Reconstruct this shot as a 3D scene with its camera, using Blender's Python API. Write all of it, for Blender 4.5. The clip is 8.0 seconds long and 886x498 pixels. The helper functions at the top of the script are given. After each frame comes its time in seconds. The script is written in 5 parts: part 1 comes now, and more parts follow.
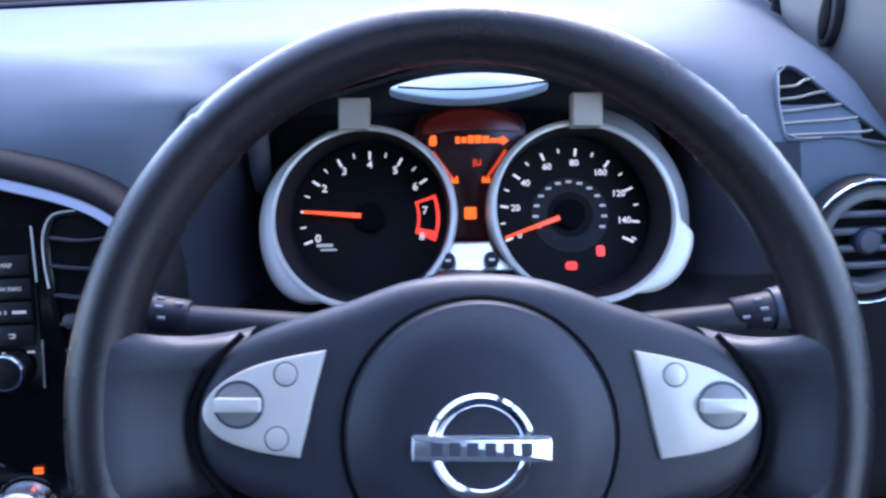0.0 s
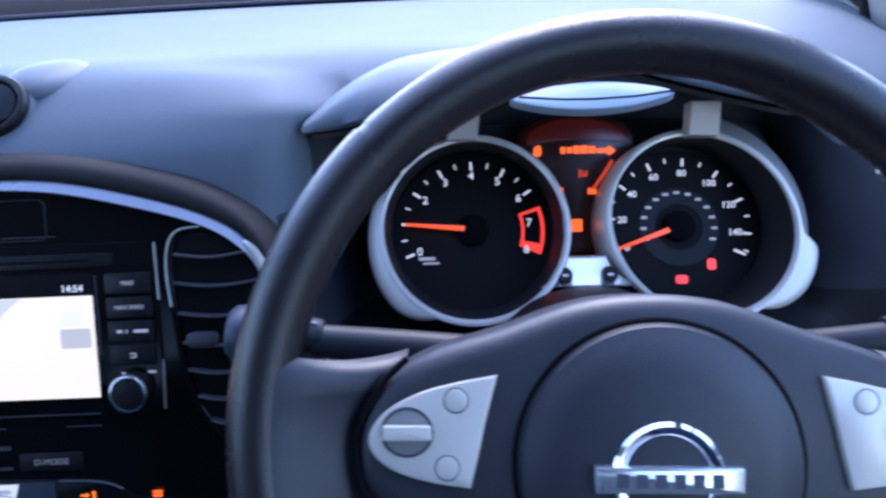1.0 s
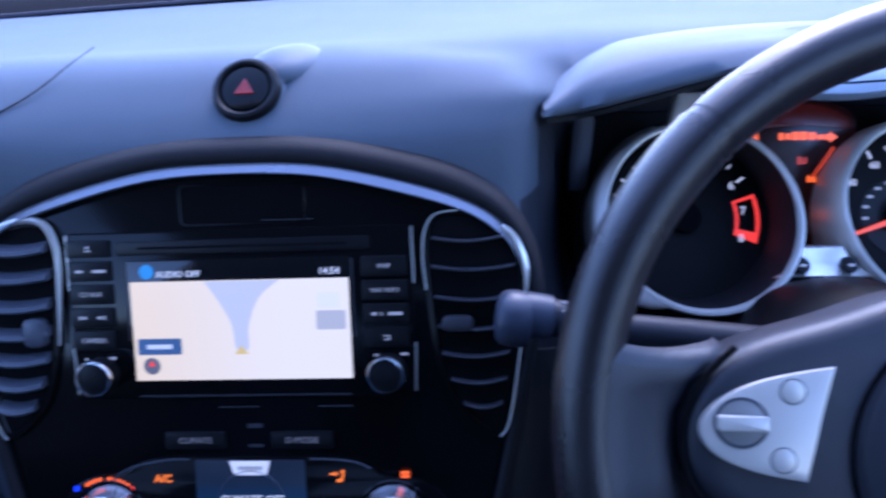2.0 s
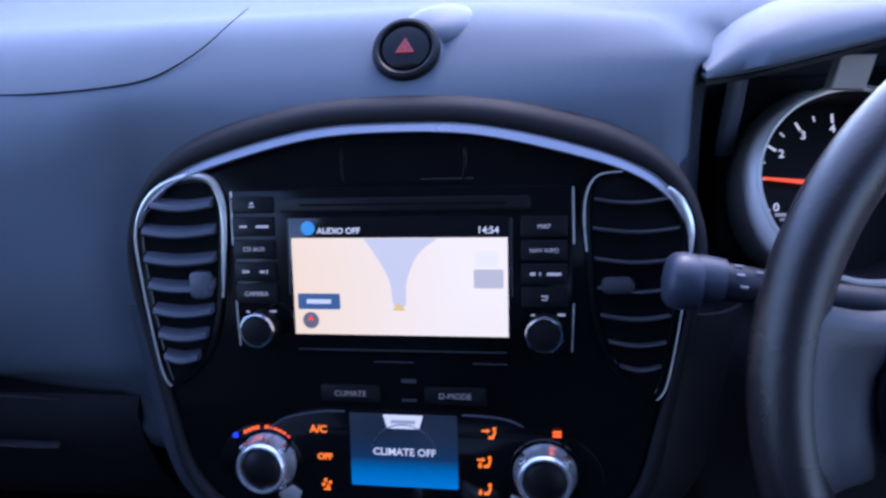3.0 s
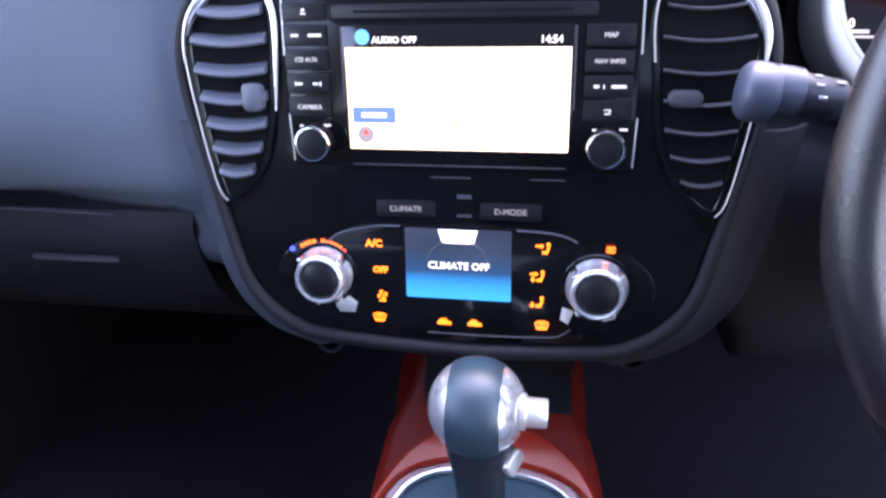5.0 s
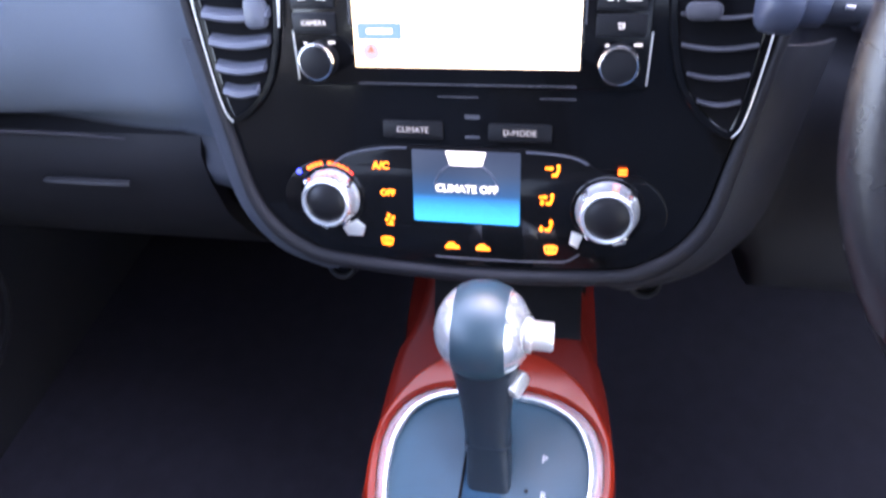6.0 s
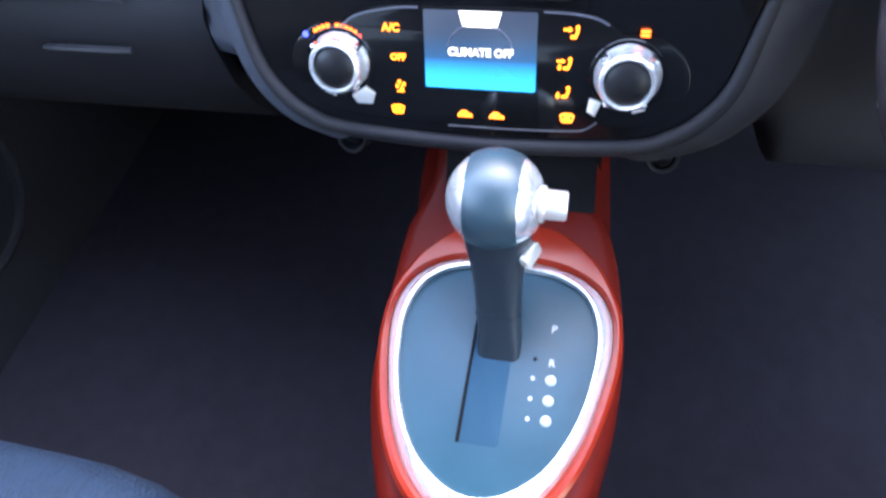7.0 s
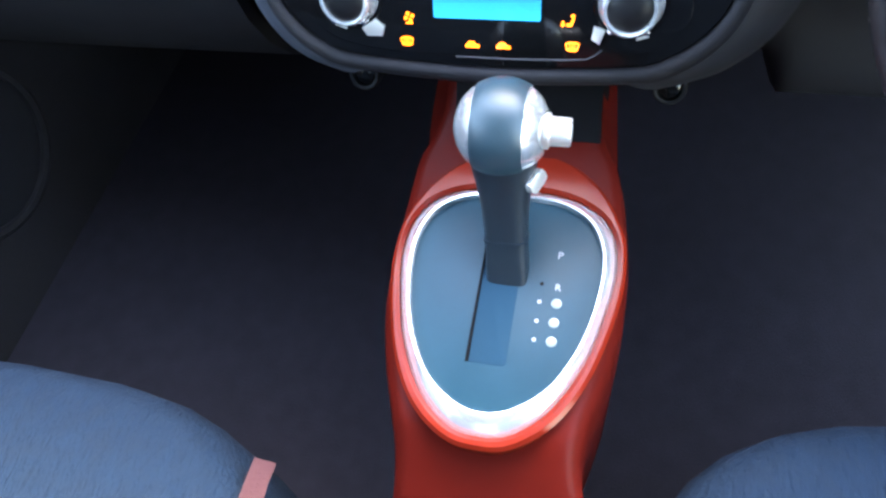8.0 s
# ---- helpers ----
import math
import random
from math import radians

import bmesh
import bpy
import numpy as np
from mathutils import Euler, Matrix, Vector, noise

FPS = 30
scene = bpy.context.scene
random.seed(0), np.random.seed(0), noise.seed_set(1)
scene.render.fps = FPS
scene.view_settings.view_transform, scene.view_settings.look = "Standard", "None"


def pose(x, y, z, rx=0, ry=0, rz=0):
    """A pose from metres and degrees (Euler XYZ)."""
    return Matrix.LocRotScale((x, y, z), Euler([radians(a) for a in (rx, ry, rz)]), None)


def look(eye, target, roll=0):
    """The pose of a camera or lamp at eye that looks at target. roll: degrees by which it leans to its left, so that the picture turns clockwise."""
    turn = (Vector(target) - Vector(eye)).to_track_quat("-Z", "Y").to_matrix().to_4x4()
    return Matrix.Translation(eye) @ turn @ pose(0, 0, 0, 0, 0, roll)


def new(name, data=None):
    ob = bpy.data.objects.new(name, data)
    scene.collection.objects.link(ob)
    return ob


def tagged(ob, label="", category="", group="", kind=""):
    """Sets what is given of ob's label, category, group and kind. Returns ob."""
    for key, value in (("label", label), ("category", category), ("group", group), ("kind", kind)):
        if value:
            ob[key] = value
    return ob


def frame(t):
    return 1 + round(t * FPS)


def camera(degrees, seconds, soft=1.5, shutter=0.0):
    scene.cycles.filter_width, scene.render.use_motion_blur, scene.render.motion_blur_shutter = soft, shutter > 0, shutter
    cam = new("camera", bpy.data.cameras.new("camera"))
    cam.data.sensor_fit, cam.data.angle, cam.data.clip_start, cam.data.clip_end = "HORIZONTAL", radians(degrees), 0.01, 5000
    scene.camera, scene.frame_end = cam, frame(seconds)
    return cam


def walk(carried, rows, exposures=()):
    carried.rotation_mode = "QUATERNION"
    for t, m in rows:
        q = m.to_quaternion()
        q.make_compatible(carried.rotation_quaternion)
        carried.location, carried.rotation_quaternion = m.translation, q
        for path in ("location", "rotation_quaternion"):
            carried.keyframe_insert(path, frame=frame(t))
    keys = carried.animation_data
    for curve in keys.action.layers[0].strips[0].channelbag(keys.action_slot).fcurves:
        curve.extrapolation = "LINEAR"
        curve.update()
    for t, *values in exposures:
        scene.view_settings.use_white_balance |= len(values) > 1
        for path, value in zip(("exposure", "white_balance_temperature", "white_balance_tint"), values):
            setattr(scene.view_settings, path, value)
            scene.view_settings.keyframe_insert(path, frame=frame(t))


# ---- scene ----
cam = camera(63.5, 8.0, soft=2.5, shutter=0.5)
PATH = [
    (0, (0.334, -0.37, 0.841), (0.335, 1.438, -0.015), -2.3),
    (0.5, (0.304, -0.366, 0.844), (0.303, 1.444, -0.008), -2.1),
    (1, (0.266, -0.354, 0.844), (0.238, 1.458, 0.0), -2.8),
    (1.5, (0.209, -0.353, 0.849), (0.166, 1.448, -0.02), -2.9),
    (2, (0.149, -0.354, 0.847), (-0.007, 1.441, -0.021), -3.7),
    (2.2, (0.133, -0.355, 0.846), (-0.071, 1.435, -0.022), -4.1),
    (3.3, (0.081, -0.366, 0.84), (-0.241, 1.374, -0.092), -4.6),
    (3.5, (0.077, -0.365, 0.835), (-0.249, 1.372, -0.101), -4.5),
    (4, (0.075, -0.375, 0.834), (-0.257, 1.316, -0.181), -5.0),
    (4.5, (0.066, -0.376, 0.833), (-0.263, 1.224, -0.321), -5.4),
    (4.7, (0.065, -0.375, 0.831), (-0.265, 1.18, -0.383), -5.4),
    (5.8, (0.078, -0.376, 0.817), (-0.325, 1.05, -0.526), -7.2),
    (6, (0.076, -0.374, 0.816), (-0.325, 1.004, -0.576), -7.6),
    (6.5, (0.076, -0.373, 0.808), (-0.33, 0.862, -0.712), -9.0),
    (7, (0.076, -0.378, 0.802), (-0.334, 0.764, -0.788), -9.9),
    (7.5, (0.079, -0.384, 0.8), (-0.344, 0.666, -0.849), -11.9),
    (8, (0.087, -0.398, 0.806), (-0.361, 0.624, -0.854), -13.6),
]
walk(cam, [(t, look(eye, target, roll)) for t, eye, target, roll in PATH],
     exposures=[(0.0, 3.38, 5900, 21), (1.0, 3.06, 5600, 21), (1.5, 2.95, 5480, 24), (2.0, 2.8, 5050, 28), (3.5, 3.0, 5850, 28), (4.0, 3.5, 6200, 28), (4.5, 4.3, 6900, 30), (6.0, 5.42, 7700, 27), (6.5, 5.67, 7400, 22), (8.0, 5.5, 7750, 8)])

# ---- world and sun ----
world = bpy.data.worlds.new("sky")
scene.world = world
world.use_nodes = True
wn = world.node_tree.nodes
sky = wn.new("ShaderNodeTexSky")
sky.sky_type = "NISHITA"
sky.sun_disc = False
sky.sun_elevation, sky.sun_rotation = radians(50), radians(11)
world.node_tree.links.new(sky.outputs["Color"], wn["Background"].inputs["Color"])
wn["Background"].inputs["Strength"].default_value = 0.15
sun = new("sun", bpy.data.lights.new("sun", "SUN"))
sun.data.energy, sun.data.angle, sun.data.color = 0.3, radians(12), (1.0, 0.95, 0.88)
sun.matrix_world = look((0.8, 4.0, 5.0), (0, 0, 0.6))


# ---- materials ----
def mat(name, color, rough=0.5, metal=0.0, grain=900.0, bump=0.15, vary=0.12, coat=0.0, rvary=0.1, wear=18.0, spec=0.5, stretch=None, depth=0.0006):
    """A surface with fine grain in its relief and a broad unevenness in its colour and gloss."""
    m = bpy.data.materials.new(name)
    m.use_nodes = True
    nt = m.node_tree
    b = nt.nodes["Principled BSDF"]
    b.inputs["Metallic"].default_value = metal
    b.inputs["Coat Weight"].default_value = coat
    b.inputs["Coat Roughness"].default_value = 0.06
    b.inputs["Specular IOR Level"].default_value = spec
    tc = nt.nodes.new("ShaderNodeTexCoord")
    broad = nt.nodes.new("ShaderNodeTexNoise")
    broad.inputs["Scale"].default_value, broad.inputs["Detail"].default_value = wear, 5
    fine = nt.nodes.new("ShaderNodeTexNoise")
    fine.inputs["Scale"].default_value, fine.inputs["Detail"].default_value = grain, 3
    nt.links.new(tc.outputs["Object"], broad.inputs["Vector"])
    if stretch:
        mp = nt.nodes.new("ShaderNodeMapping")
        mp.inputs["Scale"].default_value = stretch
        nt.links.new(tc.outputs["Object"], mp.inputs["Vector"])
        nt.links.new(mp.outputs["Vector"], fine.inputs["Vector"])
    else:
        nt.links.new(tc.outputs["Object"], fine.inputs["Vector"])
    ramp = nt.nodes.new("ShaderNodeMix")
    ramp.data_type = "RGBA"
    ramp.inputs[6].default_value = (*[c * (1 - vary) for c in color], 1)
    ramp.inputs[7].default_value = (*[min(1, c * (1 + vary)) for c in color], 1)
    nt.links.new(broad.outputs["Fac"], ramp.inputs[0])
    nt.links.new(ramp.outputs[2], b.inputs["Base Color"])
    rr = nt.nodes.new("ShaderNodeMapRange")
    rr.inputs["To Min"].default_value, rr.inputs["To Max"].default_value = max(0.02, rough - rvary), min(1, rough + rvary)
    nt.links.new(broad.outputs["Fac"], rr.inputs["Value"])
    nt.links.new(rr.outputs["Result"], b.inputs["Roughness"])
    if bump:
        bp = nt.nodes.new("ShaderNodeBump")
        bp.inputs["Strength"].default_value, bp.inputs["Distance"].default_value = bump, depth
        nt.links.new(fine.outputs["Fac"], bp.inputs["Height"])
        nt.links.new(bp.outputs["Normal"], b.inputs["Normal"])
    return m


LIT = 0.11  # how strong the lamps and screens are beside the daylight


def glow(name, color, strength=1.0, base=(0.02, 0.02, 0.02)):
    """A lit sign or lamp: a plain surface that gives off its own light."""
    m = bpy.data.materials.new(name)
    m.use_nodes = True
    b = m.node_tree.nodes["Principled BSDF"]
    b.inputs["Base Color"].default_value = (*base, 1)
    b.inputs["Roughness"].default_value = 0.25
    b.inputs["Emission Color"].default_value = (*color, 1)
    b.inputs["Emission Strength"].default_value = strength * LIT
    return m


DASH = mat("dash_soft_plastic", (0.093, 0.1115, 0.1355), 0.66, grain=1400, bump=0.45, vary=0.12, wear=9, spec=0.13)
BROW = mat("hood_soft_plastic", (0.096, 0.114, 0.140), 0.5, grain=1400, bump=0.4, vary=0.10, wear=9, spec=0.15)
DASH_LIP = mat("dark_padded_lip", (0.0115, 0.0108, 0.0125), 0.72, grain=1200, bump=0.3, spec=0.22)
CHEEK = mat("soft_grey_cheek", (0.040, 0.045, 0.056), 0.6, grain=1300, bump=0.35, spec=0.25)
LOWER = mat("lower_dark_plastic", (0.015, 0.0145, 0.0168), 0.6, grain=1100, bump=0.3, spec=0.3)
CARPET = mat("black_carpet", (0.0190, 0.0160, 0.0212), 0.95, grain=500, bump=0.9, vary=0.4, wear=40, spec=0.2)
# Paler than the floor carpet, to make up for missing light down there.
FOOTWELL = mat("lightened_footwell_carpet", (0.070, 0.062, 0.076), 0.95, grain=500, bump=0.9, vary=0.3, wear=40, spec=0.2)
GLOSS = mat("piano_black", (0.004, 0.004, 0.0045), 0.12, bump=0.0, vary=0.2, coat=0.0, rvary=0.05, spec=0.18)
GLOSS_TRIM = mat("glossy_arch_trim", (0.20, 0.205, 0.235), 0.26, metal=0.45, bump=0.03, rvary=0.08)
SATIN = mat("satin_silver", (0.78, 0.75, 0.69), 0.30, metal=0.7, grain=2500, bump=0.06, vary=0.06)
CHROME = mat("chrome", (0.85, 0.86, 0.88), 0.10, metal=1.0, bump=0.0, vary=0.03, rvary=0.05)
LEATHER = mat("black_leather", (0.0115, 0.0100, 0.0112), 0.27, grain=1500, bump=0.4, vary=0.25, rvary=0.08, spec=0.55)
HUB = mat("hub_soft_plastic", (0.0215, 0.0235, 0.0315), 0.42, grain=1700, bump=0.35, vary=0.18)
# Darker stalk plastic; on the arm it stands for shade behind the wheel.
STALK_ARM = mat("stalk_arm_plastic", (0.016, 0.018, 0.025), 0.5, grain=1500, bump=0.15, spec=0.3)
STALK_MARK = mat("stalk_print", (0.16, 0.17, 0.20), 0.5, bump=0.0)
STALK = mat("stalk_plastic", (0.036, 0.043, 0.064), 0.45, grain=1500, bump=0.15, spec=0.35)
DIAL = mat("dial_face", (0.0035, 0.003, 0.0032), 0.6, spec=0.2, grain=2000, bump=0.08)
DIAL_GREY = mat("dial_inner_grey", (0.0085, 0.0083, 0.009), 0.5, grain=2000, bump=0.05, spec=0.3)
BUTTON = mat("button_black", (0.006, 0.006, 0.007), 0.4, spec=0.22, grain=1800, bump=0.1)
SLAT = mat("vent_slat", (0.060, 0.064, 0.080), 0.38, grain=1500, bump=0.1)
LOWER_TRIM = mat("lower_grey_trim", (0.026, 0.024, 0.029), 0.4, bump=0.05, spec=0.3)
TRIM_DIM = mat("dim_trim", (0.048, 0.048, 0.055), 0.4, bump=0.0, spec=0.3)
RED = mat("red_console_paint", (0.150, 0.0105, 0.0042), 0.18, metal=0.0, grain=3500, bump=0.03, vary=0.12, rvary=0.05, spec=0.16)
# Darker copy of the console red, for the shade on its flanks and neck.
RED_SHADED = mat("red_console_shaded", (0.066, 0.0046, 0.0028), 0.40, grain=3500, bump=0.05, vary=0.12, spec=0.05)
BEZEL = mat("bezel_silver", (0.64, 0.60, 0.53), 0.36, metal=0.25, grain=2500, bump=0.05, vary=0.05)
PLATE = mat("gate_plate", (0.0075, 0.0355, 0.0530), 0.42, grain=1600, bump=0.15, vary=0.18, wear=30, spec=0.2)
LEVER = mat("lever_band", (0.0165, 0.037, 0.049), 0.38, grain=1500, bump=0.2)
STEM = mat("lever_stem", (0.007, 0.013, 0.019), 0.45, grain=1500, bump=0.3, spec=0.35)
DOORDARK = mat("door_dark_plastic", (0.013, 0.0115, 0.013), 0.75, grain=900, bump=0.3, spec=0.3)
TRACK = mat("lever_track", (0.0076, 0.033, 0.055), 0.7, grain=1800, bump=0.2, spec=0.12)
SEAT = mat("seat_cloth", (0.0046, 0.0140, 0.0295), 0.9, grain=300, bump=1.0, vary=0.3, wear=60, spec=0.2, stretch=(1.0, 0.25, 1.0), depth=0.003)
SEAT_RED = mat("seat_red_cloth", (0.052, 0.012, 0.0135), 0.85, grain=450, bump=0.8, vary=0.2)
TRIM_GREY = mat("door_trim_grey", (0.11, 0.108, 0.102), 0.6, grain=900, bump=0.25)
HEADLINER = mat("headliner_cloth", (0.50, 0.49, 0.47), 0.95, grain=600, bump=0.4)
INK = mat("printed_grey", (0.32, 0.33, 0.35), 0.6, bump=0.0, vary=0.05)
HOLE = mat("dark_void", (0.004, 0.004, 0.005), 0.9, bump=0.0, spec=0.1)
GROUND = mat("asphalt", (0.08, 0.08, 0.081), 0.9, grain=60, bump=0.6, vary=0.3, wear=0.6)
GLASS_BLACK = mat("display_glass", (0.006, 0.006, 0.007), 0.08, bump=0.0, rvary=0.03)
# Blacks deepened for the shade under the dashboard and round the dials.
KNEE = mat("shaded_knee_plastic", (0.010, 0.0098, 0.012), 0.65, grain=1100, bump=0.3, spec=0.2)
RECESS_SHADE = mat("shaded_recess_plastic", (0.028, 0.030, 0.039), 0.7, grain=1100, bump=0.3, spec=0.2)
ORANGE = glow("orange_light", (1.0, 0.13, 0.012), 1.6)
DIM_ORANGE = glow("dim_orange_light", (1.0, 0.08, 0.012), 0.7)
AMBER = glow("amber_light", (1.0, 0.20, 0.01), 1.5)
NEEDLE = glow("needle_light", (1.0, 0.10, 0.02), 1.3)
TRIANGLE_RED = glow("triangle_red", (0.85, 0.035, 0.015), 0.36)
REDL = glow("red_light", (1.0, 0.05, 0.03), 1.4)
BLUEL = glow("blue_light", (0.03, 0.06, 1.0), 1.6)
WHITEL = glow("white_backlight", (0.85, 0.86, 0.9), 0.75, (0.5, 0.5, 0.5))
VISOR = mat("glossy_visor", (0.30, 0.35, 0.40), 0.3, metal=0.3, bump=0.0, vary=0.05)
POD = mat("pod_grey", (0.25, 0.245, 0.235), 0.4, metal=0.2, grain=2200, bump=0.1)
KNOB = mat("bright_dial_silver", (0.78, 0.79, 0.80), 0.2, metal=0.8, bump=0.0, vary=0.04)
GREYL = glow("dim_backlight", (0.6, 0.62, 0.68), 0.42, (0.3, 0.3, 0.3))
LEGEND_DIM = glow("dim_legend", (0.55, 0.55, 0.58), 0.2, (0.18, 0.18, 0.19))
PALE = glow("pale_screen_text", (0.8, 0.84, 0.9), 0.8, (0.3, 0.3, 0.3))


# ---- geometry helpers ----
def part(name, bm, material, parent=None, label="", smooth=40):
    me = bpy.data.meshes.new(name)
    bmesh.ops.recalc_face_normals(bm, faces=bm.faces)
    bm.to_mesh(me)
    bm.free()
    me.materials.append(material)
    me.shade_smooth()
    me.set_sharp_from_angle(angle=radians(smooth))
    ob = new(name, me)
    if parent:
        ob.parent = parent
    if label:
        ob["label"] = label
    return ob


def thing(name, m, label, category, group="", kind=""):
    ob = new(name)
    ob.empty_display_size = 0.02
    ob.matrix_world = m
    return tagged(ob, label, category, group, kind)


def leaned(x, y, z, lean, roll=0.0):
    """A frame whose X goes right, Y up along a face that leans forward, Z out of it towards the cabin."""
    return pose(x, y, z, 90 - lean, 0, 0) @ pose(0, 0, 0, 0, 0, roll)


def spline(pts, n=8, closed=False):
    """A smooth line through a few points."""
    p = [Vector(q) for q in pts]
    k = len(p)
    out = []
    for i in range(k if closed else k - 1):
        a, b, c, d = (p[(i + o) % k] if closed else p[min(max(i + o, 0), k - 1)] for o in (-1, 0, 1, 2))
        for s in range(n):
            u = s / n
            out.append(0.5 * ((2 * b) + (c - a) * u + (2 * a - 5 * b + 4 * c - d) * u * u + (3 * b - a - 3 * c + d) * u ** 3))
    if not closed:
        out.append(p[-1])
    return out


def mirrored(half):
    """Closes a right half outline, from its top to its bottom, with its mirror image."""
    return list(half) + [(-x, y) for x, y in reversed(half) if abs(x) > 1e-6]


def inset(pts, d):
    k = len(pts)
    area = sum(pts[i][0] * pts[(i + 1) % k][1] - pts[(i + 1) % k][0] * pts[i][1] for i in range(k))
    s = 1 if area > 0 else -1
    out = []
    for i in range(k):
        a, b, c = Vector(pts[i - 1][:2]), Vector(pts[i][:2]), Vector(pts[(i + 1) % k][:2])
        e1, e2 = (b - a), (c - b)
        n1, n2 = Vector((-e1.y, e1.x)), Vector((-e2.y, e2.x))
        n = (n1.normalized() if n1.length else n2.normalized()) + (n2.normalized() if n2.length else n1.normalized())
        if n.length < 1e-6:
            n = n1
        n.normalize()
        m = max(0.5, n.dot(n1.normalized()) if n1.length else 1)
        q = b + n * (s * d / m)
        out.append((q.x, q.y))
    return out


def rings(bm, loops, cap0=True, cap1=True, closed=True):
    """Skins a row of equal loops of points."""
    vs = [[bm.verts.new(p) for p in lp] for lp in loops]
    for a, b in zip(vs, vs[1:]):
        k = len(a)
        for i in range(k if closed else k - 1):
            bm.faces.new((a[i], a[(i + 1) % k], b[(i + 1) % k], b[i]))
    if cap0:
        bm.faces.new(list(reversed(vs[0])))
    if cap1:
        bm.faces.new(vs[-1])
    return vs


def slab(pts, z0, z1, r=0.0, bm=None, dome=0.0):
    """A plate with a rounded front edge; sizes in millimetres."""
    bm = bm or bmesh.new()
    mm = 0.001
    lv = [(0, z0), (0, z1 - r)]
    if r:
        lv += [(r * 0.3, z1 - r * 0.3), (r, z1)]
    if dome:
        lv += [(r + (i + 1) * 0.0 + dome * 1.2, z1 + dome * 0.6), (r + dome * 3.0, z1 + dome)]
    rings(bm, [[(x * mm, y * mm, z * mm) for x, y in (inset(pts, d) if d else [(p[0], p[1]) for p in pts])] for d, z in lv])
    return bm


def frame_slab(outer, inner, z0, z1, r=0.0, bm=None):
    """A plate with a hole: outer and inner outlines of as many points."""
    bm = bm or bmesh.new()
    mm = 0.001
    lv = [(inner, z0), (outer, z0), (outer, z1 - r)]
    if r:
        lv += [(inset(outer, r), z1), (inset(inner, -r), z1), (inner, z1 - r)]
    else:
        lv += [(outer, z1), (inner, z1)]
    lv += [(inner, z0)]
    rings(bm, [[(p[0] * mm, p[1] * mm, z * mm) for p in q] for q, z in lv], False, False)
    bmesh.ops.remove_doubles(bm, verts=bm.verts, dist=1e-7)
    return bm


def rect(x, y, w, h, r=0.0, n=4):
    if r <= 0:
        return [(x - w / 2, y - h / 2), (x + w / 2, y - h / 2), (x + w / 2, y + h / 2), (x - w / 2, y + h / 2)]
    out = []
    for cx, cy, a0 in ((w / 2 - r, h / 2 - r, 0), (-w / 2 + r, h / 2 - r, 90), (-w / 2 + r, -h / 2 + r, 180), (w / 2 - r, -h / 2 + r, 270)):
        for i in range(n + 1):
            a = radians(a0 + 90 * i / n)
            out.append((x + cx + r * math.cos(a), y + cy + r * math.sin(a)))
    return out


def circle(x, y, r, n=48, a0=0, a1=360):
    full = abs(a1 - a0) >= 360
    return [(x + r * math.cos(radians(a0 + (a1 - a0) * i / (n if full else n - 1))), y + r * math.sin(radians(a0 + (a1 - a0) * i / (n if full else n - 1)))) for i in range(n)]


def lathe(profile, n=48, x=0.0, y=0.0, bm=None, caps=True):
    """Turns a profile of (radius, height) in millimetres about Z."""
    bm = bm or bmesh.new()
    rings(bm, [[((x + r * math.cos(2 * math.pi * i / n)) * 0.001, (y + r * math.sin(2 * math.pi * i / n)) * 0.001, z * 0.001) for i in range(n)] for r, z in profile], caps, caps)
    return bm


def sweep(path, radius, seg=12, closed=False, bm=None, flat=1.0, scale=0.001, normal=(0, 0, 1)):
    """A round or flattened bar along a line; radius may be one number or one for each point."""
    bm = bm or bmesh.new()
    p = [Vector(q if len(q) == 3 else (*q, 0)) * scale for q in path]
    k = len(p)
    nz = Vector(normal)
    loops = []
    for i in range(k):
        a, b = (p[i - 1], p[(i + 1) % k]) if closed else (p[max(i - 1, 0)], p[min(i + 1, k - 1)])
        t = (b - a).normalized()
        side = t.cross(nz)
        side = side.normalized() if side.length > 1e-6 else Vector((1, 0, 0))
        up = side.cross(t).normalized()
        r = (radius[i] if isinstance(radius, (list, tuple)) else radius) * scale
        loops.append([p[i] + side * (r * math.cos(2 * math.pi * j / seg)) + up * (r * flat * math.sin(2 * math.pi * j / seg)) for j in range(seg)])
    if closed:
        loops.append(loops[0])
    rings(bm, loops, not closed, not closed)
    if closed:
        bmesh.ops.remove_doubles(bm, verts=bm.verts, dist=1e-7)
    return bm


def sheet(rows, thick=0.0, bm=None):
    """A smooth sheet through rows of points, with a thickness along its normals if asked."""
    bm = bm or bmesh.new()
    vs = [[bm.verts.new(p) for p in r] for r in rows]
    for a, b in zip(vs, vs[1:]):
        for i in range(len(a) - 1):
            bm.faces.new((a[i], a[i + 1], b[i + 1], b[i]))
    if thick:
        bmesh.ops.recalc_face_normals(bm, faces=bm.faces)
        bmesh.ops.solidify(bm, geom=bm.faces[:], thickness=thick)
    return bm


